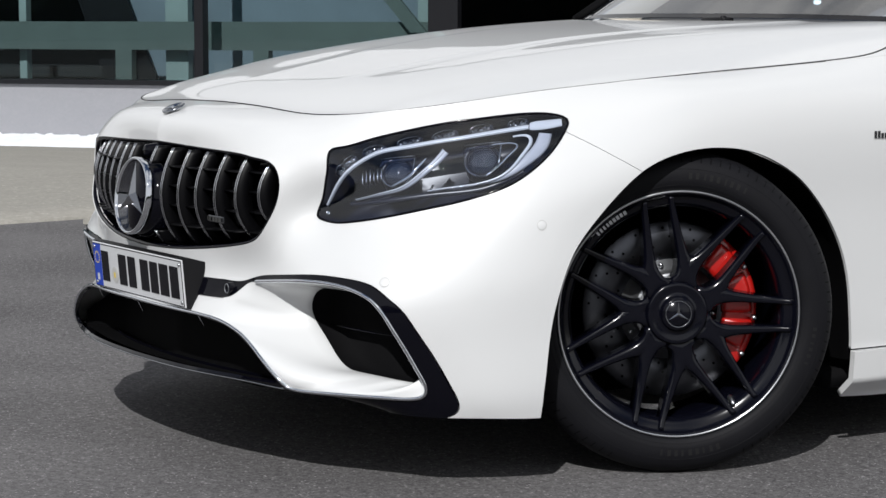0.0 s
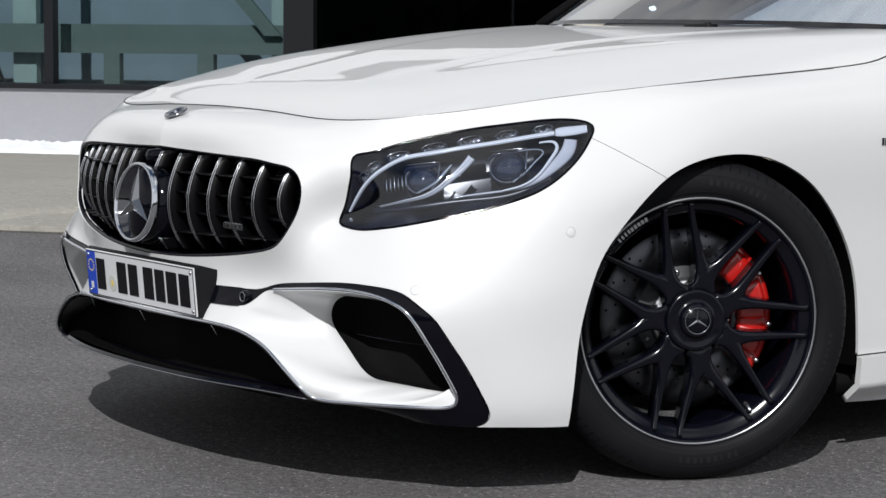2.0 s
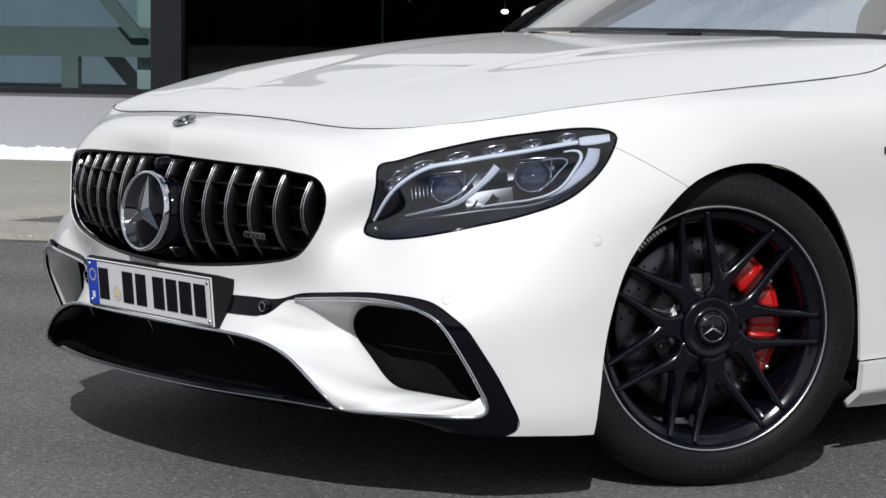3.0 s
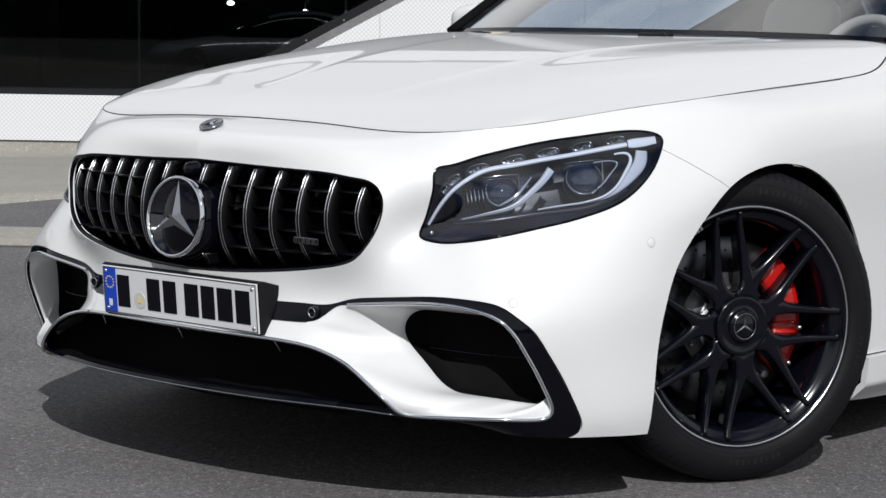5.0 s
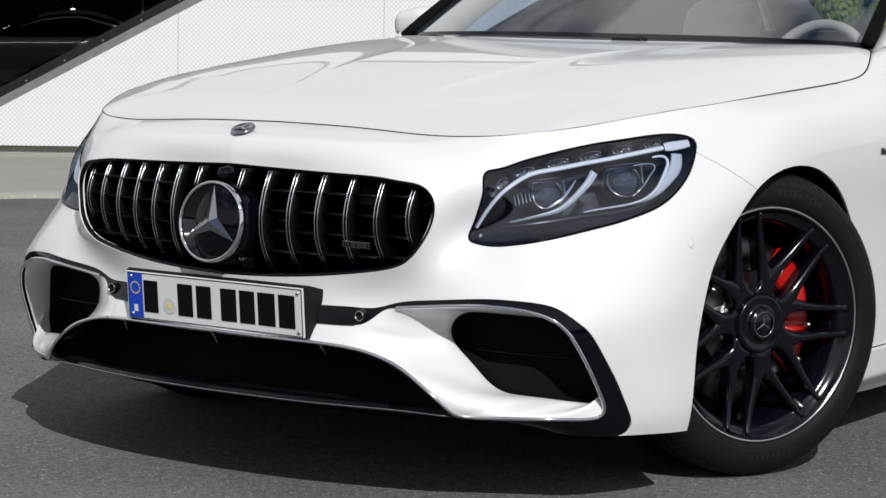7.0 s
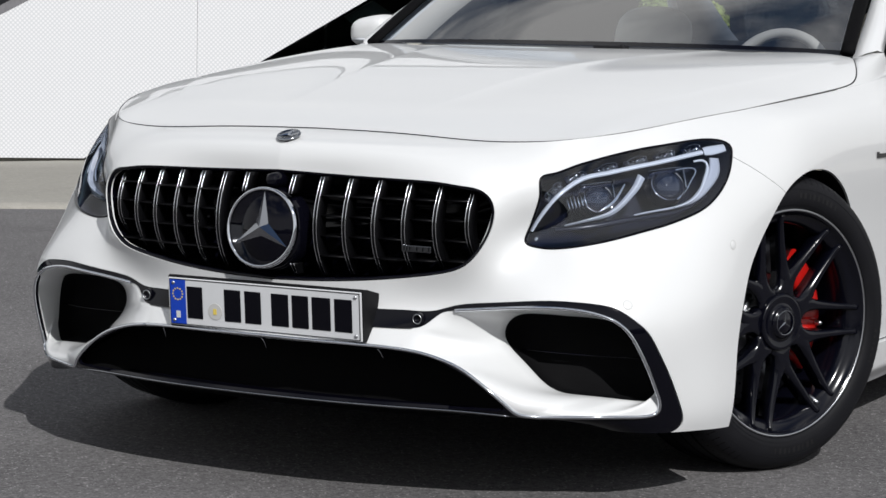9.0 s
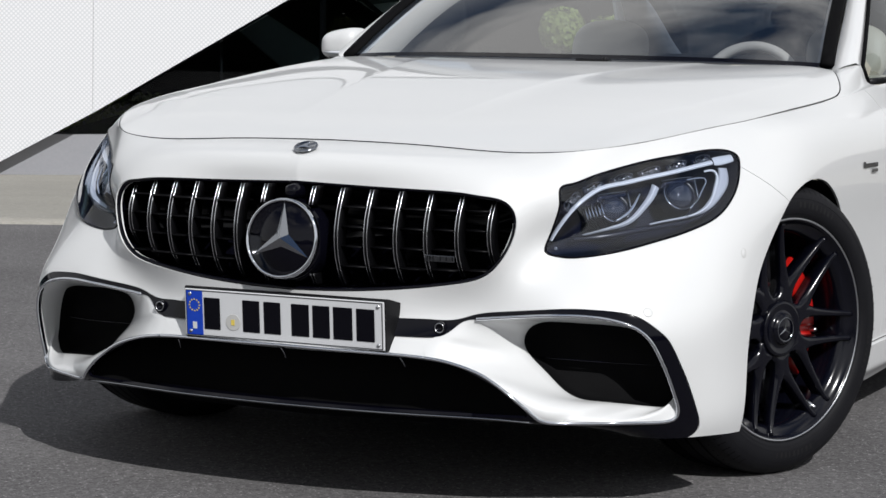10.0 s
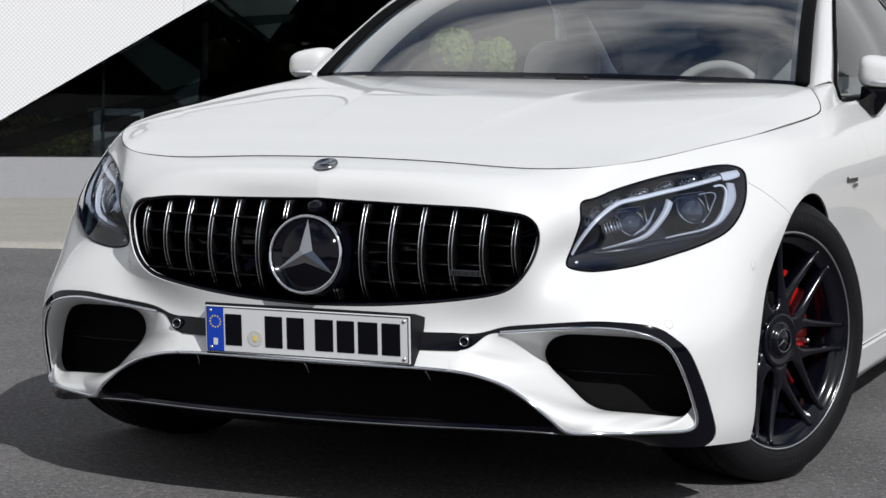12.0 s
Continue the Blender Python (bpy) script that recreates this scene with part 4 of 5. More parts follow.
    part("rim_lettering_bars", decal, ALU, w, smooth=False)
    part("hub_cap", lathe([(-.0065, 0), (-.0065, .0285), (-.004, .0315), (-.0055, .0345), (-.012, .0365), (-.02, .037)], 48), SATIN_BLACK, w, "round wheel centre cap with chrome emblem")
    bm = bmesh.new()
    for k in range(3):
        a = math.radians(90 + 120 * k)
        d, s = Vector((0, math.cos(a), math.sin(a))), Vector((0, -math.sin(a), math.cos(a)))
        v = [bm.verts.new(p) for p in (d * .0285 + Vector((-.0055, 0, 0)), s * .0036 + Vector((-.006, 0, 0)), -s * .0036 + Vector((-.006, 0, 0)), Vector((-.0035, 0, 0)))]
        bm.faces.new((v[0], v[3], v[1]))
        bm.faces.new((v[0], v[2], v[3]))
    part("cap_star", bm, STAR, w, smooth=False)
    part("cap_ring", lathe([(-.0052, .0285), (-.0042, .0295), (-.0052, .0305)], 48), STAR, w)
    valve = Matrix(((1, 0, 0, -.030), (0, 1, 0, .240 * math.cos(radians(-57))), (0, 0, 1, .240 * math.sin(radians(-57))), (0, 0, 0, 1))) @ Euler((0, radians(20), 0)).to_matrix().to_4x4()
    part("valve", lathe([(.022, 0), (.022, .004), (.010, .0045), (.008, .006), (-.01, .0065)], 14), ALU, w, "bright tyre valve", m=valve)
    part("brake_disc", lathe([(-.10, .114), (-.0985, .1155), (-.0985, .2005), (-.101, .2025), (-.112, .2025), (-.13, .2005), (-.13, .114)], 96), DISC, w, "drilled steel brake disc")
    part("disc_bell", lathe([(-.066, 0), (-.066, .082), (-.07, .088), (-.096, .092), (-.098, .1145), (-.104, .1155)], 64), BELL, w, "bright metal brake disc bell")
    for k in range(10):
        turn = Euler((2 * math.pi * k / 10 + .2, 0, 0)).to_matrix().to_4x4()
        part("bell_bolt", lathe([(-.088, 0), (-.088, .0045), (-.093, .006), (-.1, .006)], 10), ALU, w, m=turn @ Matrix.Translation((0, 0, .1035)))
    holes = bmesh.new()
    for k in range(72):
        a = 2 * math.pi * k / 72
        r = .126 + .0205 * (k % 4)
        c0 = Vector((-.0979, r * math.cos(a), r * math.sin(a)))
        holes.faces.new([holes.verts.new(c0 + Vector((0, .0032 * math.cos(b), .0032 * math.sin(b)))) for b in np.linspace(0, 2 * math.pi, 10, endpoint=False)])
    tagged(part("drill_pattern", holes, MATT_BLACK, w, smooth=False), kind="stuff")
    caliper = part("brake_caliper", arc_block(.126, .204, radians(-42), radians(56), -.15, -.080, .006), RED, w, "red painted six-piston brake caliper")
    for a0, a1, r0, r1, x1 in ((33, 54, .122, .190, -.064), (-3, 27, .120, .188, -.062), (-30, -9, .122, .188, -.066)):
        part("caliper_lobe", arc_block(r0, r1, radians(a0), radians(a1), -.09, x1, .007), RED, w)
    for q in (30, -6, -32):
        turn = Euler((radians(q), 0, 0)).to_matrix().to_4x4()
        part("caliper_bolt", lathe([(.005, 0), (.005, .0045), (.001, .0065), (-.012, .007)], 12), ALU, w, m=turn @ Matrix.Translation((-.068, .194, 0)))
    return w


STEER = -23.3
wheel(.933, .8995, STEER, 1)
wheel(-.945, 1.005, STEER, -1)
wheel(.955, 3.88, 0, 1)
wheel(-.955, 3.88, 0, -1)
# wheel arch liners and dark underbody
for side in (1, -1):
    for yc in (.925, 3.88):
        arch = np.array(ARCH[:110]) if yc < 2 else np.array(REAR_ARCH[:40])
        mid_arch = np.array((arch[:, 0].mean(), .34))
        lip_x = [float(SKIN_V[np.argmin(np.sum((SKIN_V[:, 1:] - p) ** 2, axis=1)), 0]) for p in arch]
        liner = loft([[(side * (x if x < .9 else lx - (.97 - x)), *(mid_arch + (p - mid_arch) * k)) for p, lx in zip(arch, lip_x)] for x, k in ((.966, .992), (.95, .992), (.93, 1.01), (.70, 1.03), (.42, 1.02))], closed=False)
        part("arch_liner", liner, MATT_BLACK, car, "matt black wheel arch liner")
        well = box(min(side * .36, side * .42), max(side * .36, side * .42), yc - .45, yc + .45, .16, .78)
        part("inner_well", well, MATT_BLACK, car)
# hidden boxes behind bumper and wheels are added to stop sun leaking through
under = joined(box(-.55, .55, .55, 4.7, .15, .19), box(-.90, .90, 1.36, 3.44, .13, .17), box(-.30, .30, .25, 1.6, .2, .6), box(-.84, .84, .40, .54, .195, .22), box(-.50, .50, .24, .56, .205, .225), *[box(min(s * .55, s * .81), max(s * .55, s * .81), .27, .42, .188, .20) for s in (-1, 1)], *[box(min(s * .5, s * .655), max(s * .5, s * .655), .58, 1.25, .13, .17) for s in (-1, 1)])
part("underbody", under, MATT_BLACK, car, "dark underbody with hidden boxes that block sun leaks")

# ---- glasshouse ----
base = [(0, 1.655, 1.0), (.2, 1.662, 1.0), (.45, 1.69, .998), (.66, 1.745, .993), (.775, 1.80, .988)]
head = [(0, 2.60, 1.402), (.2, 2.605, 1.398), (.42, 2.63, 1.385), (.56, 2.66, 1.368), (.625, 2.69, 1.352)]
bc, hc = curve(base, 24), curve(head, 24)


def screen_row(k):
    row = bc * (1 - k) + hc * k
    row[:, 2] += .05 * math.sin(math.pi * k)
    row[:, 1] -= .02 * math.sin(math.pi * k)
    return row


def both_sides(row):
    return np.vstack([(row * (-1, 1, 1))[::-1], row[1:]])


part("windscreen", loft([both_sides(screen_row(k)) for k in np.linspace(0, 1, 16)], closed=False), SCREEN, car, "curved laminated windscreen")
bpy.data.objects["windscreen"].visible_shadow = False
roof_rows = []
for y, h, hw in ((2.60, 0, .625), (2.85, .022, .64), (3.2, .028, .64), (3.55, .010, .62), (3.9, -.055, .58)):
    k = (y - 2.60)
    roof_rows.append(np.array([(x, y + .09 * (abs(x) / hw) ** 2 * (1 if y < 2.7 else .6), 1.402 + h - .05 * (abs(x) / hw) ** 2.4) for x in np.linspace(-hw, hw, 41)]))
part("roof", loft(roof_rows, closed=False), PAINT, car, "glossy white roof")
part("headliner", loft([r + (0, .01, -.03) for r in roof_rows], closed=False), GREY_LINING, car, "grey cloth headliner")
part("rear_window", loft([roof_rows[-1], np.array([(x * 1.02, 4.45, 1.14 - .06 * x * x) for x in np.linspace(-.60, .60, 41)]), np.array([(x, 4.66, .955) for x in np.linspace(-.66, .66, 41)])], closed=False), SIDE_GLASS, car)
part("boot_deck", loft([[(x, 4.62, .958) for x in np.linspace(-.72, .72, 9)], [(x, 4.80, .955) for x in np.linspace(-.6, .6, 9)]], closed=False), PAINT, car)
PILLAR_IN = curve([(.785, 1.785, .978), (.735, 2.1, 1.145), (.68, 2.40, 1.288), (.632, 2.69, 1.362)], 30)
PILLAR_OUT = curve([(.839, 1.905, .997), (.817, 2.01, 1.062), (.788, 2.14, 1.13), (.727, 2.42, 1.272), (.675, 2.72, 1.345)], 30)
rail = curve([ (.66, 2.70, 1.352), (.663, 3.0, 1.375), (.65, 3.5, 1.36), (.66, 3.95, 1.26), (.74, 4.4, 1.06), (.78, 4.62, .97)], 60)
belt = curve([(.850, 1.94, .949), (.872, 2.2, .957), (.868, 3.2, .985), (.84, 4.1, .985), (.76, 4.6, .965)], 60)
top_line = curve(np.vstack([PILLAR_OUT[2:28:3], rail[2::6]]), 60)
for side in (1, -1):
    flip = np.array((side, 1, 1))
    wid = [.036 + .10 * max(0, (k - 34) / 26) for k in range(60)]
    part("roof_rail", tube(rail * flip, wid, 12, flat=.75), PAINT, car, "white roof rail")
    part("rail_lining", tube((rail * (.945, 1, 1) + (0, -.004, -.012)) * flip, [r * 1.02 for r in wid], 12, flat=.75), GREY_LINING, car, "grey cloth lining inside the roof rail")
    crown = np.array([.018, -.014, .014])
    sec = [PILLAR_IN + (-.012, .03, -.014), PILLAR_IN, PILLAR_IN * .7 + PILLAR_OUT * .3 + crown * .8, PILLAR_IN * .35 + PILLAR_OUT * .65 + crown, PILLAR_OUT, PILLAR_OUT + (-.03, .02, -.012)]
    part("roof_pillar", loft([r * flip for r in sec], closed=False), PAINT, car, "white windscreen pillar")
    lining = [np.array([screen_row(k)[-1] for k in np.linspace(.04, 1, 16)]) + d for d in ((-.02, .03, -.01), (-.06, .07, -.015), (-.06, .12, -.035))]
    part("pillar_lining", loft([r * flip for r in lining], closed=False), CREAM, car, "cream lining inside the windscreen pillar")
    seal_path = np.array([screen_row(k)[-1] for k in np.linspace(0, 1, 20)]) + (-.004, -.012, .008)
    part("pillar_seal", tube(seal_path * flip, .021, 8, flat=.6), MATT_BLACK, car, "black windscreen seal")
    part("side_window", loft([belt * flip, (belt * .5 + top_line * .5 + (.02, 0, 0)) * flip, top_line * flip], closed=False), SIDE_GLASS, car, "dark tinted side window")
    part("window_trim", tube((belt + (.006, 0, .002)) * flip, .010, 8), PLASTIC, car, "dark trim along the window's foot")
    front_seal = np.vstack([[(.853, 1.937, .952)], PILLAR_OUT + (.004, .006, -.002)])
    part("window_seal", tube(front_seal * flip, .007, 6), MATT_BLACK, car, "black rubber seal of the side window")
    # corner of the wing in front of the door
    rim = np.array([p for p in G[-1] if 1.0 < p[1] < 2.4])
    out_y = np.linspace(1.36, 1.97, 40)
    out_edge = np.c_[np.interp(out_y, rim[:, 1], rim[:, 0]), out_y, np.interp(out_y, rim[:, 1], rim[:, 2])]
    in_xy = curve([(.8845, 1.36), (.885, 1.42), (.880, 1.52), (.860, 1.60), (.815, 1.715), (.795, 1.765), (.787, 1.79)], 40)
    in_edge = np.c_[in_xy, bonnet_z(in_xy[:, 0], in_xy[:, 1]) - .0006]
    in_edge[-8:, 2] = np.linspace(in_edge[-8, 2], .981, 8)
    mid_a = curve([tuple(in_edge[0] * .6 + out_edge[0] * .4), (.884, 1.50, .9165), (.871, 1.62, .936), (.853, 1.76, .966), (.838, 1.905, .999)], 40)
    mid_b = curve([tuple(in_edge[0] * .25 + out_edge[0] * .75), (.8865, 1.50, .9135), (.883, 1.62, .922), (.870, 1.78, .936), (.852, 1.945, .950)], 40)
    fill = cubic([0, .4, .75, 1], np.stack([in_edge, mid_a, mid_b, out_edge]), np.linspace(0, 1, 13))
    rows = [in_edge + (0, 0, -.02)] + list(fill) + [out_edge + (-.012, 0, -.012)]
    part("wing_corner", loft([q * flip for q in rows], closed=False), PAINT, car, "white wing corner beside the bonnet")
    # mirror
    mp = Vector((.950, 2.125, 1.031))
    bm = bmesh.new()
    bmesh.ops.create_icosphere(bm, subdivisions=5, radius=1)
    for v in bm.verts:
        c = v.co
        e = (abs(c.x) ** 3.2 + abs(c.y) ** 3.2 + abs(c.z) ** 3.2) ** (-1 / 3.2)
        c *= e
        taper = 1 - .22 * (c.x + 1) / 2
        c.x, c.y, c.z = c.x * .074, (c.y * .085 if c.y < 0 else c.y * .04), c.z * .057 * taper - .006 * c.x
        c += mp
        c.x *= side
    shell = part("door_mirror", bm, PAINT, car, "white door mirror on black foot")
    foot = loft([[(x * side, y, z) for x, y in ((x0, y0), (x1, y0 + .01), (x1, y1), (x0, y1))] for z, x0, x1, y0, y1 in ((.99, .895, .985, 2.05, 2.14), (.965, .892, .975, 2.055, 2.17), (.935, .888, .955, 2.06, 2.19), (.905, .89, .935, 2.065, 2.19))], caps=True)
    part("mirror_foot", foot, GLOSS_BLACK, shell)
    part("mirror_indicator", tube(np.array([(.925, 2.042, 1.004), (.965, 2.042, 1.003), (1.0, 2.053, 1.004)]) * flip, .005, 6), LIGHT_PIPE, shell)
cowl = joined(loft([both_sides(bc + (0, -.03, -.03)), both_sides(bc + (0, .01, -.008))], closed=False))
part("cowl", cowl, PLASTIC, car, "black cowl below the windscreen")
band = [both_sides(screen_row(k) + (0, -.002, .003)) for k in (0, .01, .02)]
part("screen_band", loft(band, closed=False), GLOSS_BLACK, car)
part("washer_cover", joined(box(.06, .16, 1.635, 1.672, .985, 1.004, .005, 2), box(.145, .158, 1.632, 1.65, .995, 1.008, .003, 1)), PLASTIC, car)
# cabin
part("dashboard", loft([[(x, 1.76 + .1 * x * x, .975) for x in np.linspace(-.78, .78, 21)], [(x, 2.05, 1.0) for x in np.linspace(-.78, .78, 21)], [(x, 2.2, .985) for x in np.linspace(-.78, .78, 21)], [(x, 2.26, .80) for x in np.linspace(-.78, .78, 21)]], closed=False), DASH, car, "dark padded dashboard")
part("cabin_floor", box(-.80, .80, 1.9, 4.2, .30, .36), DASH, car)
part("cabin_rear", box(-.74, .74, 4.05, 4.15, .36, 1.02), DASH, car)
sw = Matrix.Translation((.385, 2.29, .904)) @ Euler((radians(-24), 0, 0)).to_matrix().to_4x4() @ R90
ring_pts = [(0, .158 * math.cos(a), .158 * math.sin(a)) for a in np.linspace(0, 2 * math.pi, 48, endpoint=False)]
wheel_rim = part("steering_wheel", tube(ring_pts, .017, 10, closed=True, ups=[(1, 0, 0)] * 48), CREAM, car, "cream leather steering wheel", m=sw)
part("steering_boss", lathe([(0, 0), (.0, .06), (-.04, .07)], 24), DASH, wheel_rim)
for sx in (-.42, .42):
    def cushion(x0, x1, y0, y1, z0, z1, bev):
        return box(x0, x1, y0, y1, z0, z1, bev, 4)
    backr = cushion(-.26, .26, -.08, .08, .0, .62, .07)
    st = part("front_seat", backr, CREAM, car, "cream leather front seat", m=Matrix.Translation((sx * 1.06, 3.05, .365)) @ Euler((radians(-18), 0, 0)).to_matrix().to_4x4())
    pad = bmesh.new()
    bmesh.ops.create_icosphere(pad, subdivisions=4, radius=1)
    for v in pad.verts:
        e = (abs(v.co.x) ** 2.7 + abs(v.co.y) ** 2.7 + abs(v.co.z) ** 2.7) ** (-1 / 2.7)
        v.co = Vector((v.co.x * e * .145, v.co.y * e * .06, .70 + v.co.z * e * .11))
    part("headrest", pad, CREAM, st)
    part("seat_cushion", cushion(-.26, .26, -.55, .05, -.08, .08, .06), CREAM, st)
part("mirror_inside", box(-.20, .12, 2.36, 2.40, 1.226, 1.30, .015, 3), PLASTIC, car)
for side in (1, -1):
    strokes = [box(0, .0014, .0105 * i, .0105 * i + .007, 0, .017 if i < 2 else .012) for i in range(14)]
    part("wing_badge", joined(*strokes, box(0, .0014, .09, .145, -.014, -.005)), BADGE, car, "small dark chrome lettering bars on the wing", smooth=False, m=Matrix.Translation((side * .9772, 1.432, .725)) @ Euler((0, 0, radians(-1.0))).to_matrix().to_4x4())

# the car stands turned by a hair, so that its far half lies a little further back
TURN = .021


def fuller(p):
    """How much fuller the body is round the far lamp."""
    out = .022
    for k in ((-p.x - .55) / .33, (p.z - .46) / .16, (1.7 - p.y) / .7):
        k = min(1, max(0, k))
        out *= k * k * (3 - 2 * k)
    return out


def set_back(ob):
    if ob.name.startswith("wheel"):
        return
    if ob.matrix_basis == Matrix.Identity(4):
        for v in ob.data.vertices:
            if v.co.x < 0:
                v.co.x -= fuller(v.co)
                v.co.y -= TURN * v.co.x
        for child in ob.children:
            set_back(child)
    elif ob.matrix_basis.translation.x < 0:
        ob.matrix_basis.translation.x -= fuller(ob.matrix_basis.translation)
        ob.matrix_basis.translation.y -= TURN * ob.matrix_basis.translation.x


for ob in list(car.children):
    set_back(ob)

# ---- ground ----
def rough_ground(name, c0, c1, scale, bump, chip=1.2):
    """Grains of uneven grey, finer grit, large soft stains and a few pale chips."""
    m = bpy.data.materials.new(name)
    m.use_nodes = True
    nt = m.node_tree
    b = nt.nodes["Principled BSDF"]
    b.inputs["Roughness"].default_value = 0.85
    b.inputs["Specular IOR Level"].default_value = 0.12
    tc = nt.nodes.new("ShaderNodeTexCoord")

    def noise_tex(size, detail):
        n = nt.nodes.new("ShaderNodeTexNoise")
        n.inputs["Scale"].default_value, n.inputs["Detail"].default_value = size, detail
        nt.links.new(tc.outputs["Object"], n.inputs["Vector"])
        return n.outputs["Fac"]

    def madd(a, k, c):
        n = nt.nodes.new("ShaderNodeMath")
        n.operation = "MULTIPLY_ADD"
        nt.links.new(a, n.inputs[0])
        n.inputs[1].default_value = k
        if isinstance(c, float):
            n.inputs[2].default_value = c
        else:
            nt.links.new(c, n.inputs[2])
        return n.outputs[0]
    grain = nt.nodes.new("ShaderNodeTexVoronoi")
    grain.inputs["Scale"].default_value = scale
    nt.links.new(tc.outputs["Object"], grain.inputs["Vector"])
    one = nt.nodes.new("ShaderNodeSeparateColor")
    nt.links.new(grain.outputs["Color"], one.inputs["Color"])
    fac = madd(noise_tex(1.1, 6), .7, -.55)
    fac = madd(noise_tex(scale * .22, 5), .9, fac)
    fac = madd(one.outputs[0], .5, fac)
    r = nt.nodes.new("ShaderNodeValToRGB")
    r.color_ramp.elements[0].position, r.color_ramp.elements[1].position = .1, .95
    r.color_ramp.elements[0].color, r.color_ramp.elements[1].color = (*c0, 1), (*c1, 1)
    nt.links.new(fac, r.inputs["Fac"])
    chips = nt.nodes.new("ShaderNodeValToRGB")
    chips.color_ramp.elements[0].position, chips.color_ramp.elements[1].position = .972, .985
    nt.links.new(one.outputs[1], chips.inputs["Fac"])
    mx = nt.nodes.new("ShaderNodeMixRGB")
    mx.inputs[2].default_value = (*[min(.8, c * chip) for c in c1], 1)
    nt.links.new(chips.outputs["Color"], mx.inputs[0])
    nt.links.new(r.outputs["Color"], mx.inputs[1])
    nt.links.new(mx.outputs["Color"], b.inputs["Base Color"])
    bp = nt.nodes.new("ShaderNodeBump")
    bp.inputs["Strength"].default_value, bp.inputs["Distance"].default_value = bump, .003
    nt.links.new(one.outputs[0], bp.inputs["Height"])
    nt.links.new(bp.outputs["Normal"], b.inputs["Normal"])
    return m


ASPHALT = rough_ground("asphalt", (.055, .053, .0545), (.190, .184, .186), 230, .35, 1.7)
CONCRETE = rough_ground("pale_concrete", (.25, .24, .215), (.335, .322, .29), 60, .15)
# facade axes: A the foot of the first post, ALONG to the right, OUTWARD to the car
A = Vector((-18.8, 9.1, 0))
ALONG = Vector((.78, .62, 0)).normalized()
OUTWARD = Vector((ALONG.y, -ALONG.x, 0))
WALL_FOOT = -.52


def ground_z(x, y):
    """Level round the car, falling gently towards the building."""
    d = (Vector((x, y, 0)) - A).dot(OUTWARD)
    foot = float(np.interp((Vector((x, y, 0)) - A).dot(ALONG), [3, 9], [WALL_FOOT - .03, -.40]))
    return GROUND + (foot - GROUND) * min(1, max(0, (11.0 - d) / 10.5))


bm = bmesh.new()
gx = [-1500, -300, -80] + list(np.linspace(-40, 40, 81)) + [80, 300, 1500]
grid = [[bm.verts.new((x, y, ground_z(x, y))) for y in gx] for x in gx]
for i in range(len(gx) - 1):
    for j in range(len(gx) - 1):
        bm.faces.new((grid[i][j], grid[i + 1][j], grid[i + 1][j + 1], grid[i][j + 1]))
tagged(mesh_ob("ground", bm, ASPHALT), "dark grey asphalt with fine pale grit", "ground", kind="structure")


def fac(s, d, z):
    """A place by metres along the facade, out from it, and height."""
    p = A + ALONG * s + OUTWARD * d
    return Vector((p.x, p.y, z))


KERB = curve([(-4.6, -14), (-5.0, -4), (-5.5, 1.2), (-5.75, 2.8), (-6.15, 4.4), (-5.95, 5.5), (-5.0, 6.12), (-3.6, 6.6), (2, 9.5), (10, 14)], 90)
rows = []
for k, (x, y) in enumerate(KERB):
    far = fac(-16 + 46 * k / 89, -.1, 0)
    row = []
    for q in np.linspace(0, 1, 16):
        px, py = x + (far.x - x) * q, y + (far.y - y) * q
        row.append((px, py, ground_z(px, py) + (.012 if q else -.03)))
    row.insert(1, (x, y, ground_z(x, y) + .012))
    rows.append(row)
tagged(mesh_ob("pavement", loft(rows, closed=False), CONCRETE), "pale beige concrete pavement beside the building", "pavement", kind="structure")

island = [(-5.7, 2.55), (-4.5, 3.40), (-4.28, 3.42), (-4.12, 3.30), (-4.08, 3.12), (-4.2, 2.92), (-5.3, 2.05)]
tagged(mesh_ob("kerb", prism(island, -.02, .014, "z", .006), CONCRETE, smooth=False), "pale flush concrete strip in the asphalt", "kerb", kind="structure")

# ---- building ----
WALL_GREY = rough_ground("grey_render", (.243, .246, .263), (.26, .262, .28), 40, .02, 1.0)
GLASS_DARK = glass("dark_facade_glass", (.50, .53, .545), straight=.018)
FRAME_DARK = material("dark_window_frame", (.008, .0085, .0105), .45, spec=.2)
SNOW = material("snow", (.86, .88, .92), .6, var=.06, scale=9, bump=.8, bump_scale=30)
PALE_COLUMN = material("pale_green_column", (.24, .30, .30), .6, var=.12, scale=3)
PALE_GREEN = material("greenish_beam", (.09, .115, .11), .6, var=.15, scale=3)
# near black: the dimness of the rooms is put into this colour
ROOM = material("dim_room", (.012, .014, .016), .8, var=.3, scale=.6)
BLUE_GREY = material("blue_grey_wall", (.155, .195, .235), .7, var=.25, scale=1.5)
JOINT_GREY = material("dark_grey_joint", (.035, .035, .038), .6, var=.2, scale=8)
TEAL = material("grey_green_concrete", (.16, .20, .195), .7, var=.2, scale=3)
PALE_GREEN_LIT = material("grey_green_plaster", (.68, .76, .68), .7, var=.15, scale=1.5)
PANEL_WHITE = material("van_standin_white", (.55, .56, .57), .4, var=.05, scale=6)
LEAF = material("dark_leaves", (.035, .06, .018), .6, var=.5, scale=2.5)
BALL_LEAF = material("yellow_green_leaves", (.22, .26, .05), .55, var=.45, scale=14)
HALL_PAINT = material("dark_grey_car_paint", (.10, .105, .115), .3, .0, 1.0, .03, var=.08, scale=3)
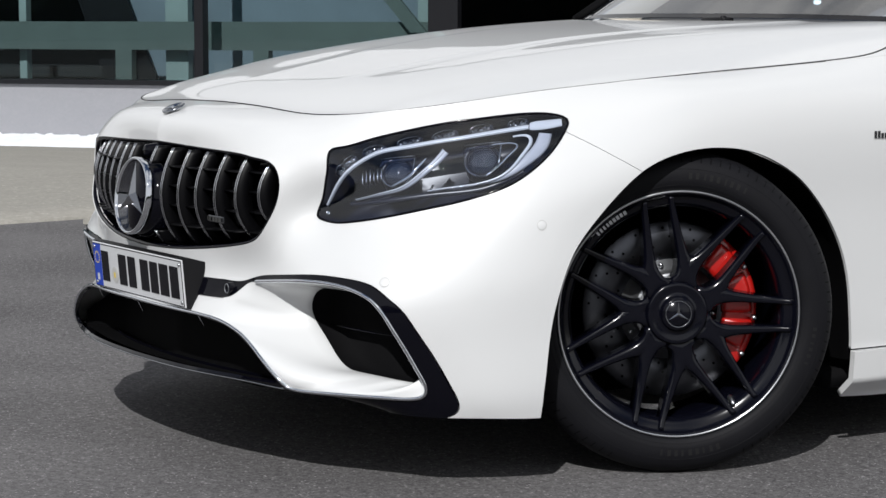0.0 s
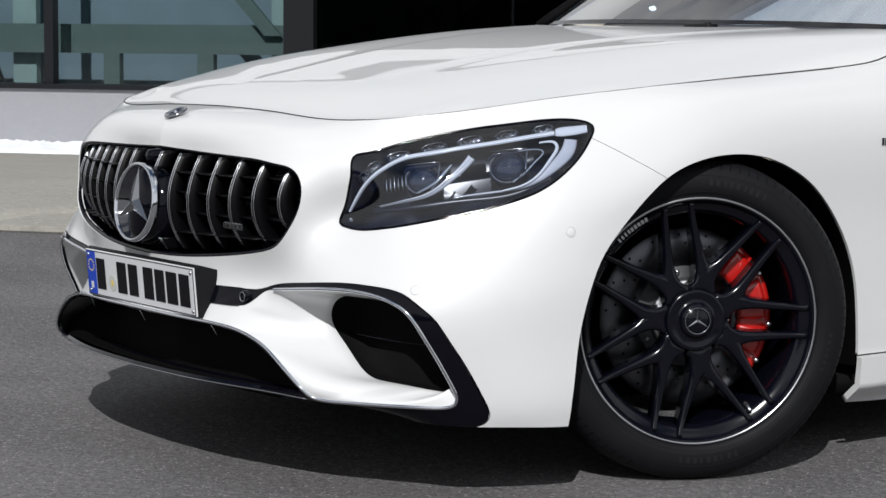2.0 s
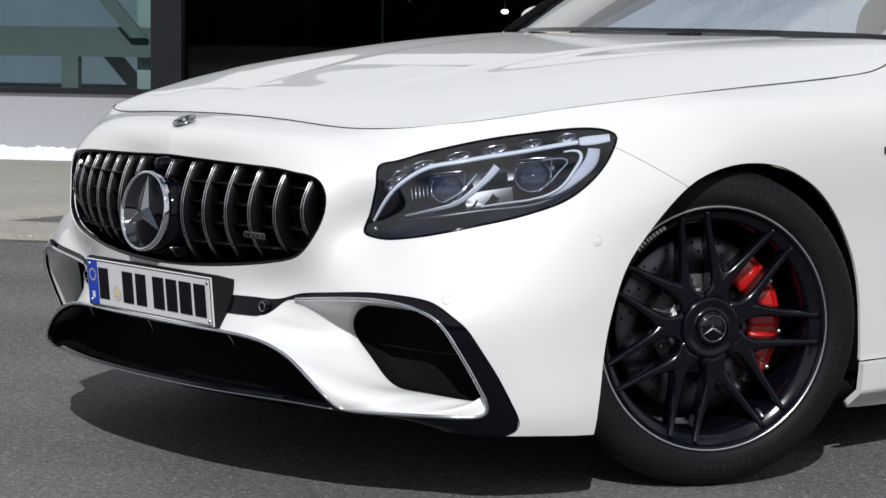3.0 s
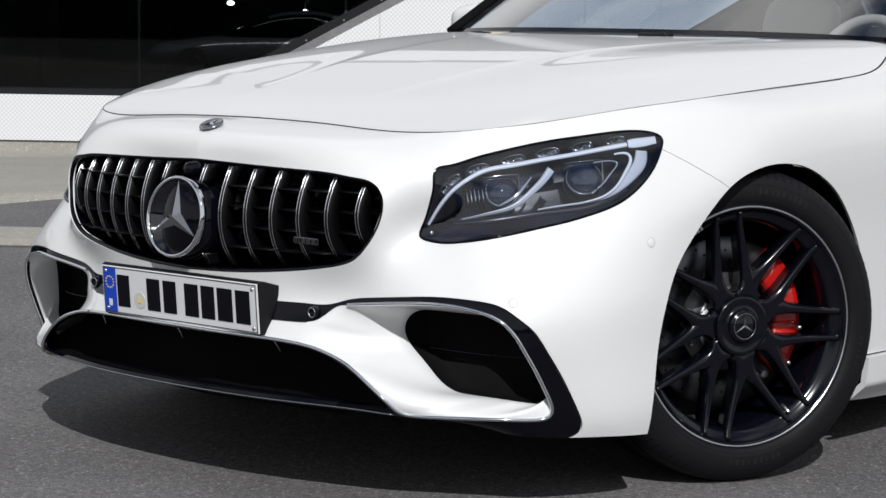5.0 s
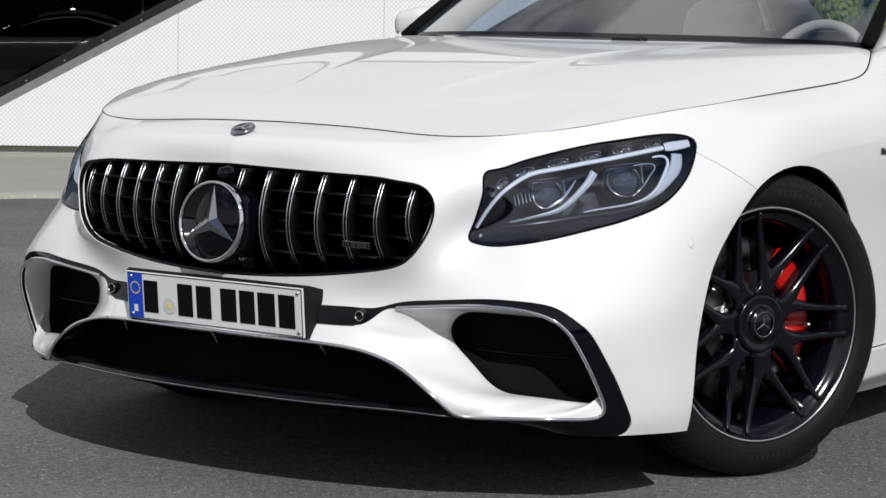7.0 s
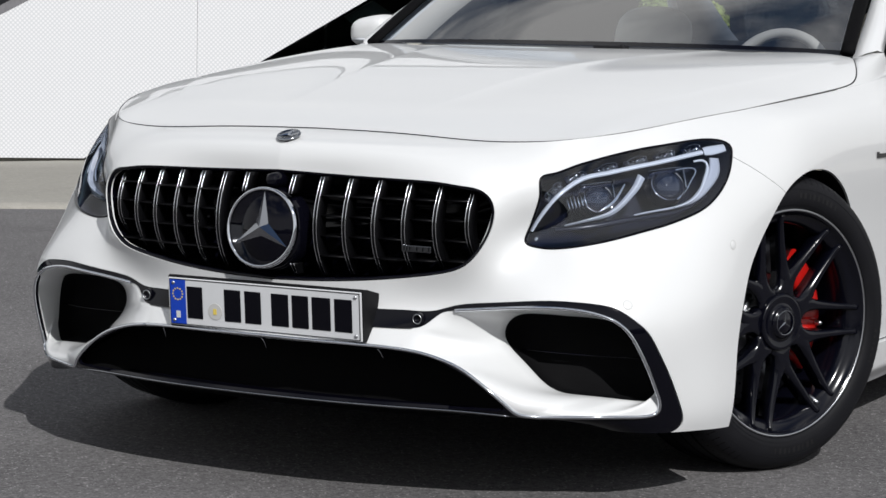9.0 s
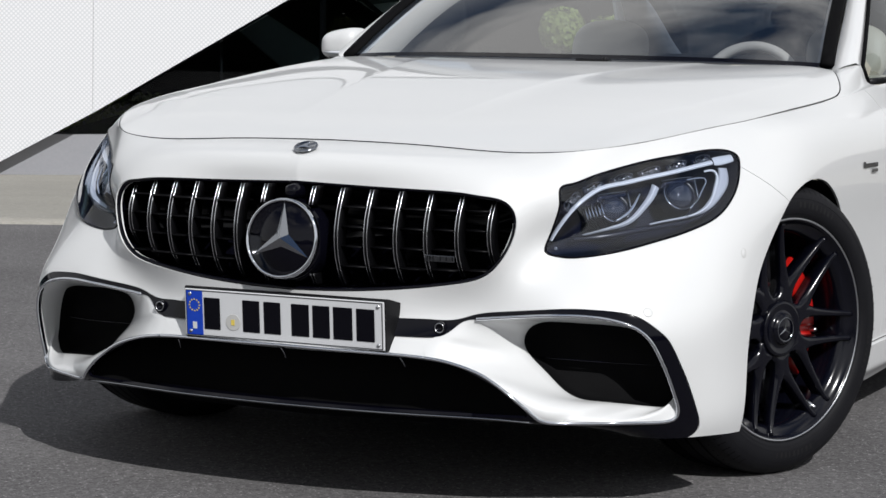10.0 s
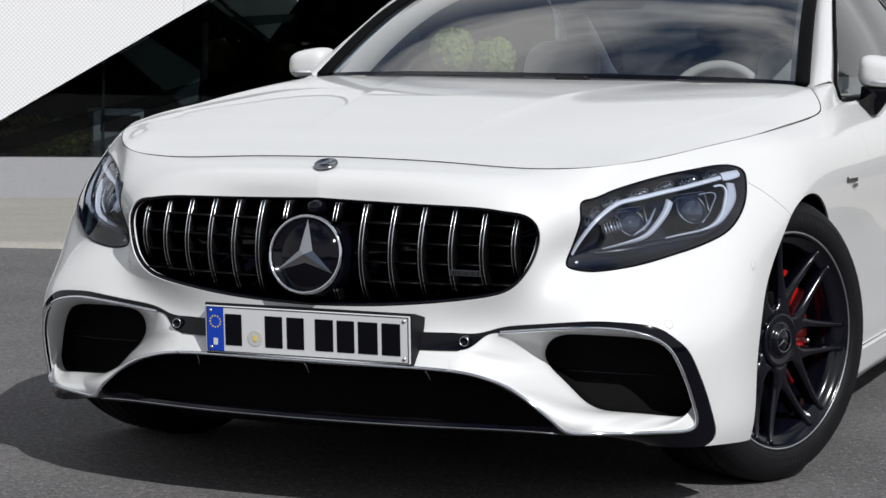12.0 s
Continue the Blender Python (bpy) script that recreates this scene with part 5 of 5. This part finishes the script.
# glow for the bright spots at the hall car
GLINT_GLOW = material("glint_glow", (1, .97, .92), .5, emit=14)
BARK = material("bark", (.08, .06, .045), .85, var=.3, scale=30)
SHOP_GLASS = glass("shop_glass", (.70, .78, .79), straight=.03)


def perforated():
    m = bpy.data.materials.new("perforated_white_metal")
    m.use_nodes = True
    nt = m.node_tree
    b = nt.nodes["Principled BSDF"]
    b.inputs["Roughness"].default_value = .45
    tc = nt.nodes.new("ShaderNodeTexCoord")
    mp = nt.nodes.new("ShaderNodeMapping")
    mp.inputs["Scale"].default_value = (1, 1, 1)
    mp.inputs["Rotation"].default_value = (0, 0, radians(45))
    vo = nt.nodes.new("ShaderNodeTexVoronoi")
    vo.inputs["Scale"].default_value = 30.0
    vo.inputs["Randomness"].default_value = 0.0
    vo.voronoi_dimensions = "2D"
    rp = nt.nodes.new("ShaderNodeValToRGB")
    rp.color_ramp.elements[0].position, rp.color_ramp.elements[1].position = .30, .42
    rp.color_ramp.elements[0].color, rp.color_ramp.elements[1].color = (.64, .64, .65, 1), (.50, .51, .53, 1)
    nt.links.new(tc.outputs["Object"], mp.inputs["Vector"])
    nt.links.new(mp.outputs["Vector"], vo.inputs["Vector"])
    nt.links.new(vo.outputs["Distance"], rp.inputs["Fac"])
    nt.links.new(rp.outputs["Color"], b.inputs["Base Color"])
    return m


PERF = perforated()
TO_FACADE = Matrix(((ALONG.x, -OUTWARD.x * 0, OUTWARD.x, A.x), (ALONG.y, 0, OUTWARD.y, A.y), (0, 1, 0, 0), (0, 0, 0, 1)))  # local x along, y up, z out


def slab(name, poly, z0, z1, mat, label="", parent=None, kind="", category="", bevel=0.0):
    bm = prism(poly, z0, z1, "z", bevel)
    ob = mesh_ob(name, bm, mat, smooth=False)
    if parent is None:
        ob.matrix_basis = TO_FACADE
    else:
        ob.parent = parent
    return tagged(ob, label, category, kind=kind)


def rect(x0, x1, y0, y1):
    return [(x0, y0), (x1, y0), (x1, y1), (x0, y1)]


building = tagged(new("building"), "modern building with dark glazing and white perforated panels", "building")
building.matrix_basis = TO_FACADE
slab("wall", rect(-30, 3.05, -.75, .16), -.5, 0, WALL_GREY, "smooth grey wall below the glazing", building)
slab("sill", rect(-30, 3.2, .16, .215), -.3, .05, FRAME_DARK, "dark window sill", building)
win = slab("window", rect(-30, -.06, .215, 4.2), -.16, -.14, SHOP_GLASS, "large pane with green tint", building)
win2 = slab("window", rect(.06, 2.85, .215, 4.2), -.16, -.14, SHOP_GLASS, "large pane with green tint", building)
for wv in (win, win2):
    wv.visible_shadow = False
slab("post", rect(-.055, .055, .215, 4.2), -.15, .0, FRAME_DARK, "slim dark window post", building)
slab("post", rect(2.85, 3.20, .215, 4.2), -.3, .03, FRAME_DARK, "broad dark window post", building)
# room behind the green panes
# wall and floor near black, with the room's dimness coloured in
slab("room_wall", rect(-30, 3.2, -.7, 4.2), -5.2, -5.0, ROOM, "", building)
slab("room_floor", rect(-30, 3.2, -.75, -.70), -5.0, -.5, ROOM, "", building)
slab("beam", rect(-30, 2.7, .56, .90), -.76, -.70, PALE_GREEN, "pale beam inside the room", building)
slab("beam", rect(-30, 2.7, 1.9, 2.2), -2.2, -2.0, PALE_GREEN, "pale beam inside the room", building)
slab("inner_wall", rect(-1.9, 2.7, -.7, 4.2), -1.7, -1.6, BLUE_GREY, "blue-grey wall inside the room", building)
for x0, x1 in ((-5.4, -5.2), (-3.35, -3.15), (-1.45, -1.23), (.38, .58), (1.55, 1.75)):
    slab("short_column", rect(x0, x1, -.7, .56), -.80, -.68, PALE_GREEN, "short pale column below the beam", building)
for x0, x1 in ((-4.6, -4.45), (-2.89, -2.79), (-.87, -.57), (2.39, 2.56)):
    slab("column", rect(x0, x1, -.7, 4.2), -1.0, -.88, PALE_COLUMN, "slim pale column inside the room", building)
slab("brace", [(-2.57, 2.6), (-1.95, 2.6), (-.98, .19), (-1.68, .19)], -.88, -.84, FRAME_DARK, "dark sloping brace", building)
slab("brace", [(1.75, 1.52), (1.95, 1.52), (2.60, .78), (2.40, .78)], -.66, -.60, PALE_GREEN, "pale sloping brace", building)
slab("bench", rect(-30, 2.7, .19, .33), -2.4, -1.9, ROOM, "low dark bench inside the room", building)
# dark glazing
K1, K2 = .545, .597
FRAME_GREY = rough_ground("grey_coated_metal", (.13, .128, .135), (.165, .162, .17), 30, .05, 1.0)
slab("black_window", [(3.2, .20), (6.05, .20), (6.05 + 7.14, .20 + 7.14 * K1), (3.2, 4.2)], -.12, -.10, GLASS_DARK, "dark tinted showroom pane", building)
slab("mullion", rect(5.415, 5.44, .2, 4.2), -.16, -.125, JOINT_GREY, "slim grey window joint", building)
slab("mullion", rect(7.64, 7.665, .98, 4.2), -.16, -.125, JOINT_GREY, "slim grey window joint", building)
slab("frame_bar", rect(3.2, 6.1, .13, .20), -.2, .04, FRAME_DARK, "dark lower frame", building)


def band(lo, hi, s0=6.16, s1=13.6):
    """A strip that climbs along the slope, between two heights above its line."""
    return [(s0, .12 + lo), (s1, .12 + (s1 - s0) * K1 + lo), (s1, .12 + (s1 - s0) * K1 + hi), (s0, .12 + hi)]


slab("frame_bar", band(.0, .105), -.2, .05, FRAME_DARK, "sloping dark frame", building)
slab("flashing", [(5.28, -.36), (5.46, -.36), (13.6, .02 + 7.44 * K1), (13.6, .12 + 7.44 * K1), (6.16, .12)], -.1, .10, FRAME_GREY, "sloping grey metal flashing", building)
for k in range(18):
    q = 6.45 + .40 * k
    slab("rivet", [(q + .011 * math.cos(a), .12 + (q - 6.16) * K1 + .035 + .011 * math.sin(a)) for a in np.linspace(0, 2 * math.pi, 8, endpoint=False)], .05, .056, FRAME_GREY, "", building)
# white panels: the low strip, then the sloping band
slab("panel", [(3.2, -.36), (5.44, -.36), (6.34, .13), (3.2, .13)], -.1, .08, PERF, "white perforated metal panel", building)
top = lambda q: .02 + (q - 6.16) * K1
low = lambda q: max(-.365, -.43 + (q - 9.02) * K2)
joints = [5.47, 8.04, 10.2, 12.4, 14.2]
for x0, x1 in zip(joints, joints[1:]):
    xs = [x0, x1] + [9.02] * (x0 < 9.02 < x1)
    xs = sorted(xs)
    upper = [(q - .0015 if q == x1 else q + .0015, max(-.36, top(q))) for q in xs]
    lower = [(q - .0015 if q == x1 else q + .0015, low(q)) for q in reversed(xs)]
    slab("panel", lower[::-1] + upper[::-1], -.1, .14, PERF, "white perforated metal panel", building)
slab("plinth", rect(3.05, 9.2, -.75, -.37), -.3, .05, CONCRETE, "pale concrete plinth", building)
slab("black_window", [(9.3, -.30), (9.8, .04), (24, .04), (24, 4.2), (17.0, 4.2)], -.22, -.2, GLASS_DARK, "dark tinted pane", building)
slab("mullion", rect(11.595, 11.62, .04, 4), -.28, -.225, JOINT_GREY, "slim grey window joint", building)
slab("mullion", rect(12.68, 12.74, .04, 4), -.28, -.225, FRAME_DARK, "slim dark window joint", building)
slab("plinth", rect(9.2, 24, -.75, .04), -.4, -.05, WALL_GREY, "grey plinth below dark glazing", building)
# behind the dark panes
# hall floor, walls and roof near black: indoor darkness put into colour
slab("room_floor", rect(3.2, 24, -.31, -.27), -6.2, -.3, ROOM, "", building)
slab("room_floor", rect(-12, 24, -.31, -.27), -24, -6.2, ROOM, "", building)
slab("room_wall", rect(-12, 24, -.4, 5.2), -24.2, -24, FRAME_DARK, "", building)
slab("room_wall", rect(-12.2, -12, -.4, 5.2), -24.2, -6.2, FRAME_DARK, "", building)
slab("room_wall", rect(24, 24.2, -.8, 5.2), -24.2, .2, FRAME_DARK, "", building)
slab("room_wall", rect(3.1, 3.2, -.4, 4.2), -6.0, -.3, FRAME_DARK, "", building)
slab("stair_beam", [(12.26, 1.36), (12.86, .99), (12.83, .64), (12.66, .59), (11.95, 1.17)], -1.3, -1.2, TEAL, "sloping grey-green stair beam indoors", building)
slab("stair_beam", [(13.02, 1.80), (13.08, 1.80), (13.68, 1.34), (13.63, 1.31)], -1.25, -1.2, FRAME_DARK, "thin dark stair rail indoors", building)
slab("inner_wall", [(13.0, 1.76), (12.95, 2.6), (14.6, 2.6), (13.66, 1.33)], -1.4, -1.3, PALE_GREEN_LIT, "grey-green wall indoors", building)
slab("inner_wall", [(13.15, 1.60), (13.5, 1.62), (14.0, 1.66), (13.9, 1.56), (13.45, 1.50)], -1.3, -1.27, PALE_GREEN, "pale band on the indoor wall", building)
slab("upper_wall", rect(-30, 24, 4.2, 5.2), -1, .2, PERF, "white perforated metal panel", building)
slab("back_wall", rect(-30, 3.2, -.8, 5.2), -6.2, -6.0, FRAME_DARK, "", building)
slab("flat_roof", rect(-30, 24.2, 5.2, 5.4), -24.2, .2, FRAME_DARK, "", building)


def in_hall(q, z, d, turn=0.0):
    """A pose behind the facade: metres along it, height, metres out."""
    return Matrix.Translation(fac(q, d, z)) @ Euler((0, 0, math.atan2(ALONG.y, ALONG.x) + radians(turn))).to_matrix().to_4x4()


# a dark coupe parked deep inside the hall, under an added fill lamp
def hall_car():
    ob = tagged(new("parked_car"), "dark grey coupe parked inside the unlit showroom hall", "car")
    ob.matrix_basis = in_hall(4.75, -.27, -17, 4)

    def ring(x, half, z0, z1, power=2.8, n=36):
        pts = []
        for a in np.linspace(0, 2 * math.pi, n, endpoint=False):
            c, q = math.cos(a), math.sin(a)
            pts.append((x, half * math.copysign(abs(c) ** (2 / power), c), (z0 + z1) / 2 + (z1 - z0) / 2 * math.copysign(abs(q) ** (2 / power), q)))
        return pts
    spine = cubic([-2.30, -2.2, -1.9, -1.4, -.8, 0, .8, 1.4, 1.9, 2.15, 2.24], [(.45, .34, .50), (.70, .24, .63), (.86, .18, .76), (.92, .16, .84), (.93, .16, .90), (.93, .16, .92), (.93, .16, .94), (.95, .18, .97), (.89, .24, .94), (.75, .32, .86), (.5, .42, .74)], np.linspace(-2.3, 2.24, 40))
    part("body", loft([ring(x, *v) for x, v in zip(np.linspace(-2.3, 2.24, 40), spine)], caps=True), HALL_PAINT, ob)
    glass_line = cubic([-.85, -.45, .05, .45, .9, 1.35, 1.75], [(.58, .92), (.68, 1.09), (.70, 1.27), (.69, 1.325), (.66, 1.31), (.62, 1.18), (.58, .98)], np.linspace(-.85, 1.75, 24))
    part("cabin_glass", loft([ring(x, h, .80, z) for x, (h, z) in zip(np.linspace(-.85, 1.75, 24), glass_line)], caps=True), GLOSS_BLACK, ob)
    roof = [[(x, y, z + .014 - .07 * (abs(y) / .62) ** 2.5) for y in np.linspace(-.62, .62, 17)] for x, (h, z) in zip(np.linspace(-.85, 1.75, 24), glass_line) if -.1 < x < 1.55]
    part("roof", loft(roof, closed=False), HALL_PAINT, ob)
    for side_y in (-1, 1):
        part("quarter_panel", tube(curve([(.75, side_y * .70, 1.20), (1.2, side_y * .70, 1.06), (1.7, side_y * .70, .93)], 16), [.04 + .007 * k for k in range(16)], 10, flat=.6), HALL_PAINT, ob)
        for wx in (-1.38, 1.36):
            m = Matrix.Translation((wx, side_y * .84, .335)) @ Euler((0, 0, radians(90))).to_matrix().to_4x4()
            tyre = part("wheel", lathe([(-.10, .2), (-.10, .31), (-.08, .335), (.08, .335), (.10, .31), (.10, .2)], 40), RUBBER, ob, m=m)
            part("rim", lathe([(-.085, 0), (-.085, .2), (.085, .2), (.085, 0)], 40), SATIN_BLACK, tyre)


hall_car()


# hung glows stand in for bright spots, the second for a roof highlight
def pendant(q, z, d, size):
    ob = tagged(new("pendant_lamp"), "glowing ball on a cord added for a bright spot in the dark hall", "lamp", group="pendant lamps in the hall")
    ob.matrix_basis = in_hall(q, 5.2, d)
    drop = 5.2 - z
    part("cord", tube([(0, 0, 0), (0, 0, -drop + size)], .008, 6), FRAME_DARK, ob)
    bulb = bmesh.new()
    bmesh.ops.create_uvsphere(bulb, u_segments=16, v_segments=10, radius=size)
    for v in bulb.verts:
        v.co.z = v.co.z * .6 - drop
    part("bulb", bulb, GLINT_GLOW, ob, "white glow in place of a bright spot")


pendant(3.6, 1.20, -19.5, .075)
pendant(5.15, 1.07, -18.6, .045)
# unseen fill lamp, added so the coupe's top shows in the dark
hall_fill = new("ceiling_light", bpy.data.lights.new("ceiling_light", "AREA"))
hall_fill.data.shape, hall_fill.data.size, hall_fill.data.size_y, hall_fill.data.energy = "RECTANGLE", 5.0, .5, 80
hall_fill.matrix_world = look(fac(5.0, -16.2, 5.0), fac(4.8, -17, 0))
slab("light_panel", rect(2.5, 7.5, 5.12, 5.2), -16.5, -15.9, FRAME_DARK, "slim dark slab added above the unseen fill lamp", building)


# clipped ball trees in tubs
def leaf_ball(radius, n, seed, size):
    """A clipped crown of many small leaves."""
    rng = random.Random(seed)
    bm = bmesh.new()
    for _ in range(n):
        d = Vector((rng.gauss(0, 1), rng.gauss(0, 1), rng.gauss(0, 1))).normalized()
        p = d * radius * (1 - .22 * rng.random() ** 2 + .05 * noise.noise(d * 4))
        u = d.cross(Vector((rng.gauss(0, 1), rng.gauss(0, 1), rng.gauss(0, 1)))).normalized()
        w = (d * rng.uniform(-.3, .9) + u.cross(d) * rng.uniform(.4, 1)).normalized()
        k = size * rng.uniform(.7, 1.3)
        bm.faces.new([bm.verts.new(p + q) for q in (-u * k * .5, w * k * .5, u * k * .5, -w * k * .5)])
    return bm


def ball_tree(x, y, foot, crown_z, radius, seed):
    ob = tagged(new("ball_tree"), "clipped yellow-green ball tree in a dark square tub", "tree", group="clipped ball trees")
    ob.matrix_basis = Matrix.Translation((x, y, foot))
    h = crown_z - foot
    part("tub", loft([[(sx * w, sy * w, z) for sx, sy in ((-1, -1), (1, -1), (1, 1), (-1, 1))] for w, z in ((.15, 0), (.19, .36), (.19, .38), (.17, .38), (.165, .34))], caps=True), FRAME_DARK, ob, smooth=False)
    part("trunk", tube([(0, 0, .3), (.01, .005, h * .55), (0, 0, h)], [.022, .018, .014], 8), BARK, ob)
    part("crown", leaf_ball(radius, 1500, seed, .05), BALL_LEAF, ob, smooth=False, m=Matrix.Translation((0, 0, h)))
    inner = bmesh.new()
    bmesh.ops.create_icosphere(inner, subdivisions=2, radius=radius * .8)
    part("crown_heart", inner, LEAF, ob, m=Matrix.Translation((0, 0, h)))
    return ob


for q, d, z, r, seed in ((13.92, 4.8, 1.20, .205, 3), (14.62, 3.9, 1.15, .20, 4)):
    spot = fac(q, d, 0)
    low_z = ground_z(spot.x, spot.y) + .012
    ball_tree(spot.x, spot.y, low_z, z, r, seed)
# low hedge set behind the pane in place of a reflection in it
rng = random.Random(11)
bm = bmesh.new()
for _ in range(2600):
    p = fac(9.6 + 2.1 * rng.random(), -.7 - .35 * rng.random(), 0)
    p.z = -.36 + .80 * rng.random() ** .6 + .05 * noise.noise(Vector((p.x * 3, p.y * 3, 0)))
    u, w = Vector((rng.gauss(0, 1), rng.gauss(0, 1), rng.gauss(0, 1))).normalized() * .03, Vector((rng.gauss(0, 1), rng.gauss(0, 1), rng.gauss(0, 1))).normalized() * .03
    bm.faces.new([bm.verts.new(p + q) for q in (-u, -w, u, w)])
tagged(mesh_ob("hedge", bm, BALL_LEAF, smooth=False), "low dark green hedge behind tinted glazing, in place of a reflected one", "hedge", kind="stuff")
# a pale low block behind the pane stands in for a reflected white van
cabinet = tagged(new("cabinet"), "low white block with dark front, in place of a reflected van", "cabinet")
cabinet.matrix_basis = in_hall(11.85, -.38, -.9)
part("body", box(-.28, .28, -.2, .2, 0, .93, .01), PANEL_WHITE, cabinet)
part("door", box(-.20, .24, -.212, -.2, .68, .86, .004), FRAME_DARK, cabinet)
# unseen woods far round the yard, opposite the building, added to darken reflections
rng = np.random.default_rng(5)
count = 15000
ang = np.radians(-130 + 140 * rng.random(count))
tall = 5.5 + 2.5 * np.sin(ang * 7.3) * np.sin(ang * 2.9 + 1) + rng.normal(0, .4, count)
far = 46 + 5 * rng.random(count)
spot = np.c_[np.cos(ang) * far, np.sin(ang) * far, tall * rng.random(count) ** .8]
u, w = rng.normal(0, .26, (count, 3)), rng.normal(0, .26, (count, 3))
leaf_v = np.stack([spot - u, spot - w, spot + u, spot + w], axis=1).reshape(-1, 3)
me = bpy.data.meshes.new("woods")
thick = [[(math.cos(a) * 51, math.sin(a) * 51, z) for a in np.radians(np.linspace(-130, 10, 80))] for z in (-.5, 4.2)]
base_n = len(leaf_v)
ring_f = [(base_n + k, base_n + k + 1, base_n + 81 + k, base_n + 80 + k) for k in range(79)]
me.from_pydata([tuple(p) for p in leaf_v] + thick[0] + thick[1], [], [(4 * k, 4 * k + 1, 4 * k + 2, 4 * k + 3) for k in range(count)] + ring_f)
me.materials.append(LEAF)
tagged(new("woods", me), "unseen dark green woods added to darken reflections in the panes", "trees", kind="stuff")
# snow along the wall's foot
rows = []
for i in range(520):
    s = -13 + i * .03
    wid = 1.65 + .16 * noise.noise(Vector((s * 1.1, 7, 0))) + .06 * noise.noise(Vector((s * 9, 5, 0)))
    row = [(s, WALL_FOOT - .04, wid)]
    for k in np.linspace(.04, 1, 14):
        out = wid * (1 - k)
        lump = .045 * noise.noise(Vector((s * 5, out * 5, 1))) + .04 * noise.noise(Vector((s * 14, out * 14, 4))) + .02 * noise.noise(Vector((s * 33, out * 33, 8)))
        row.append((s, WALL_FOOT + .075 * min(1, k * 3) ** .6 + lump * .7 * min(1, k * 4), out - .02))
    rows.append(row)
snow = mesh_ob("snow_bank", loft(rows, closed=False), SNOW)
snow.matrix_basis = TO_FACADE
tagged(snow, "low bank of old snow along the wall", "snow", kind="stuff")
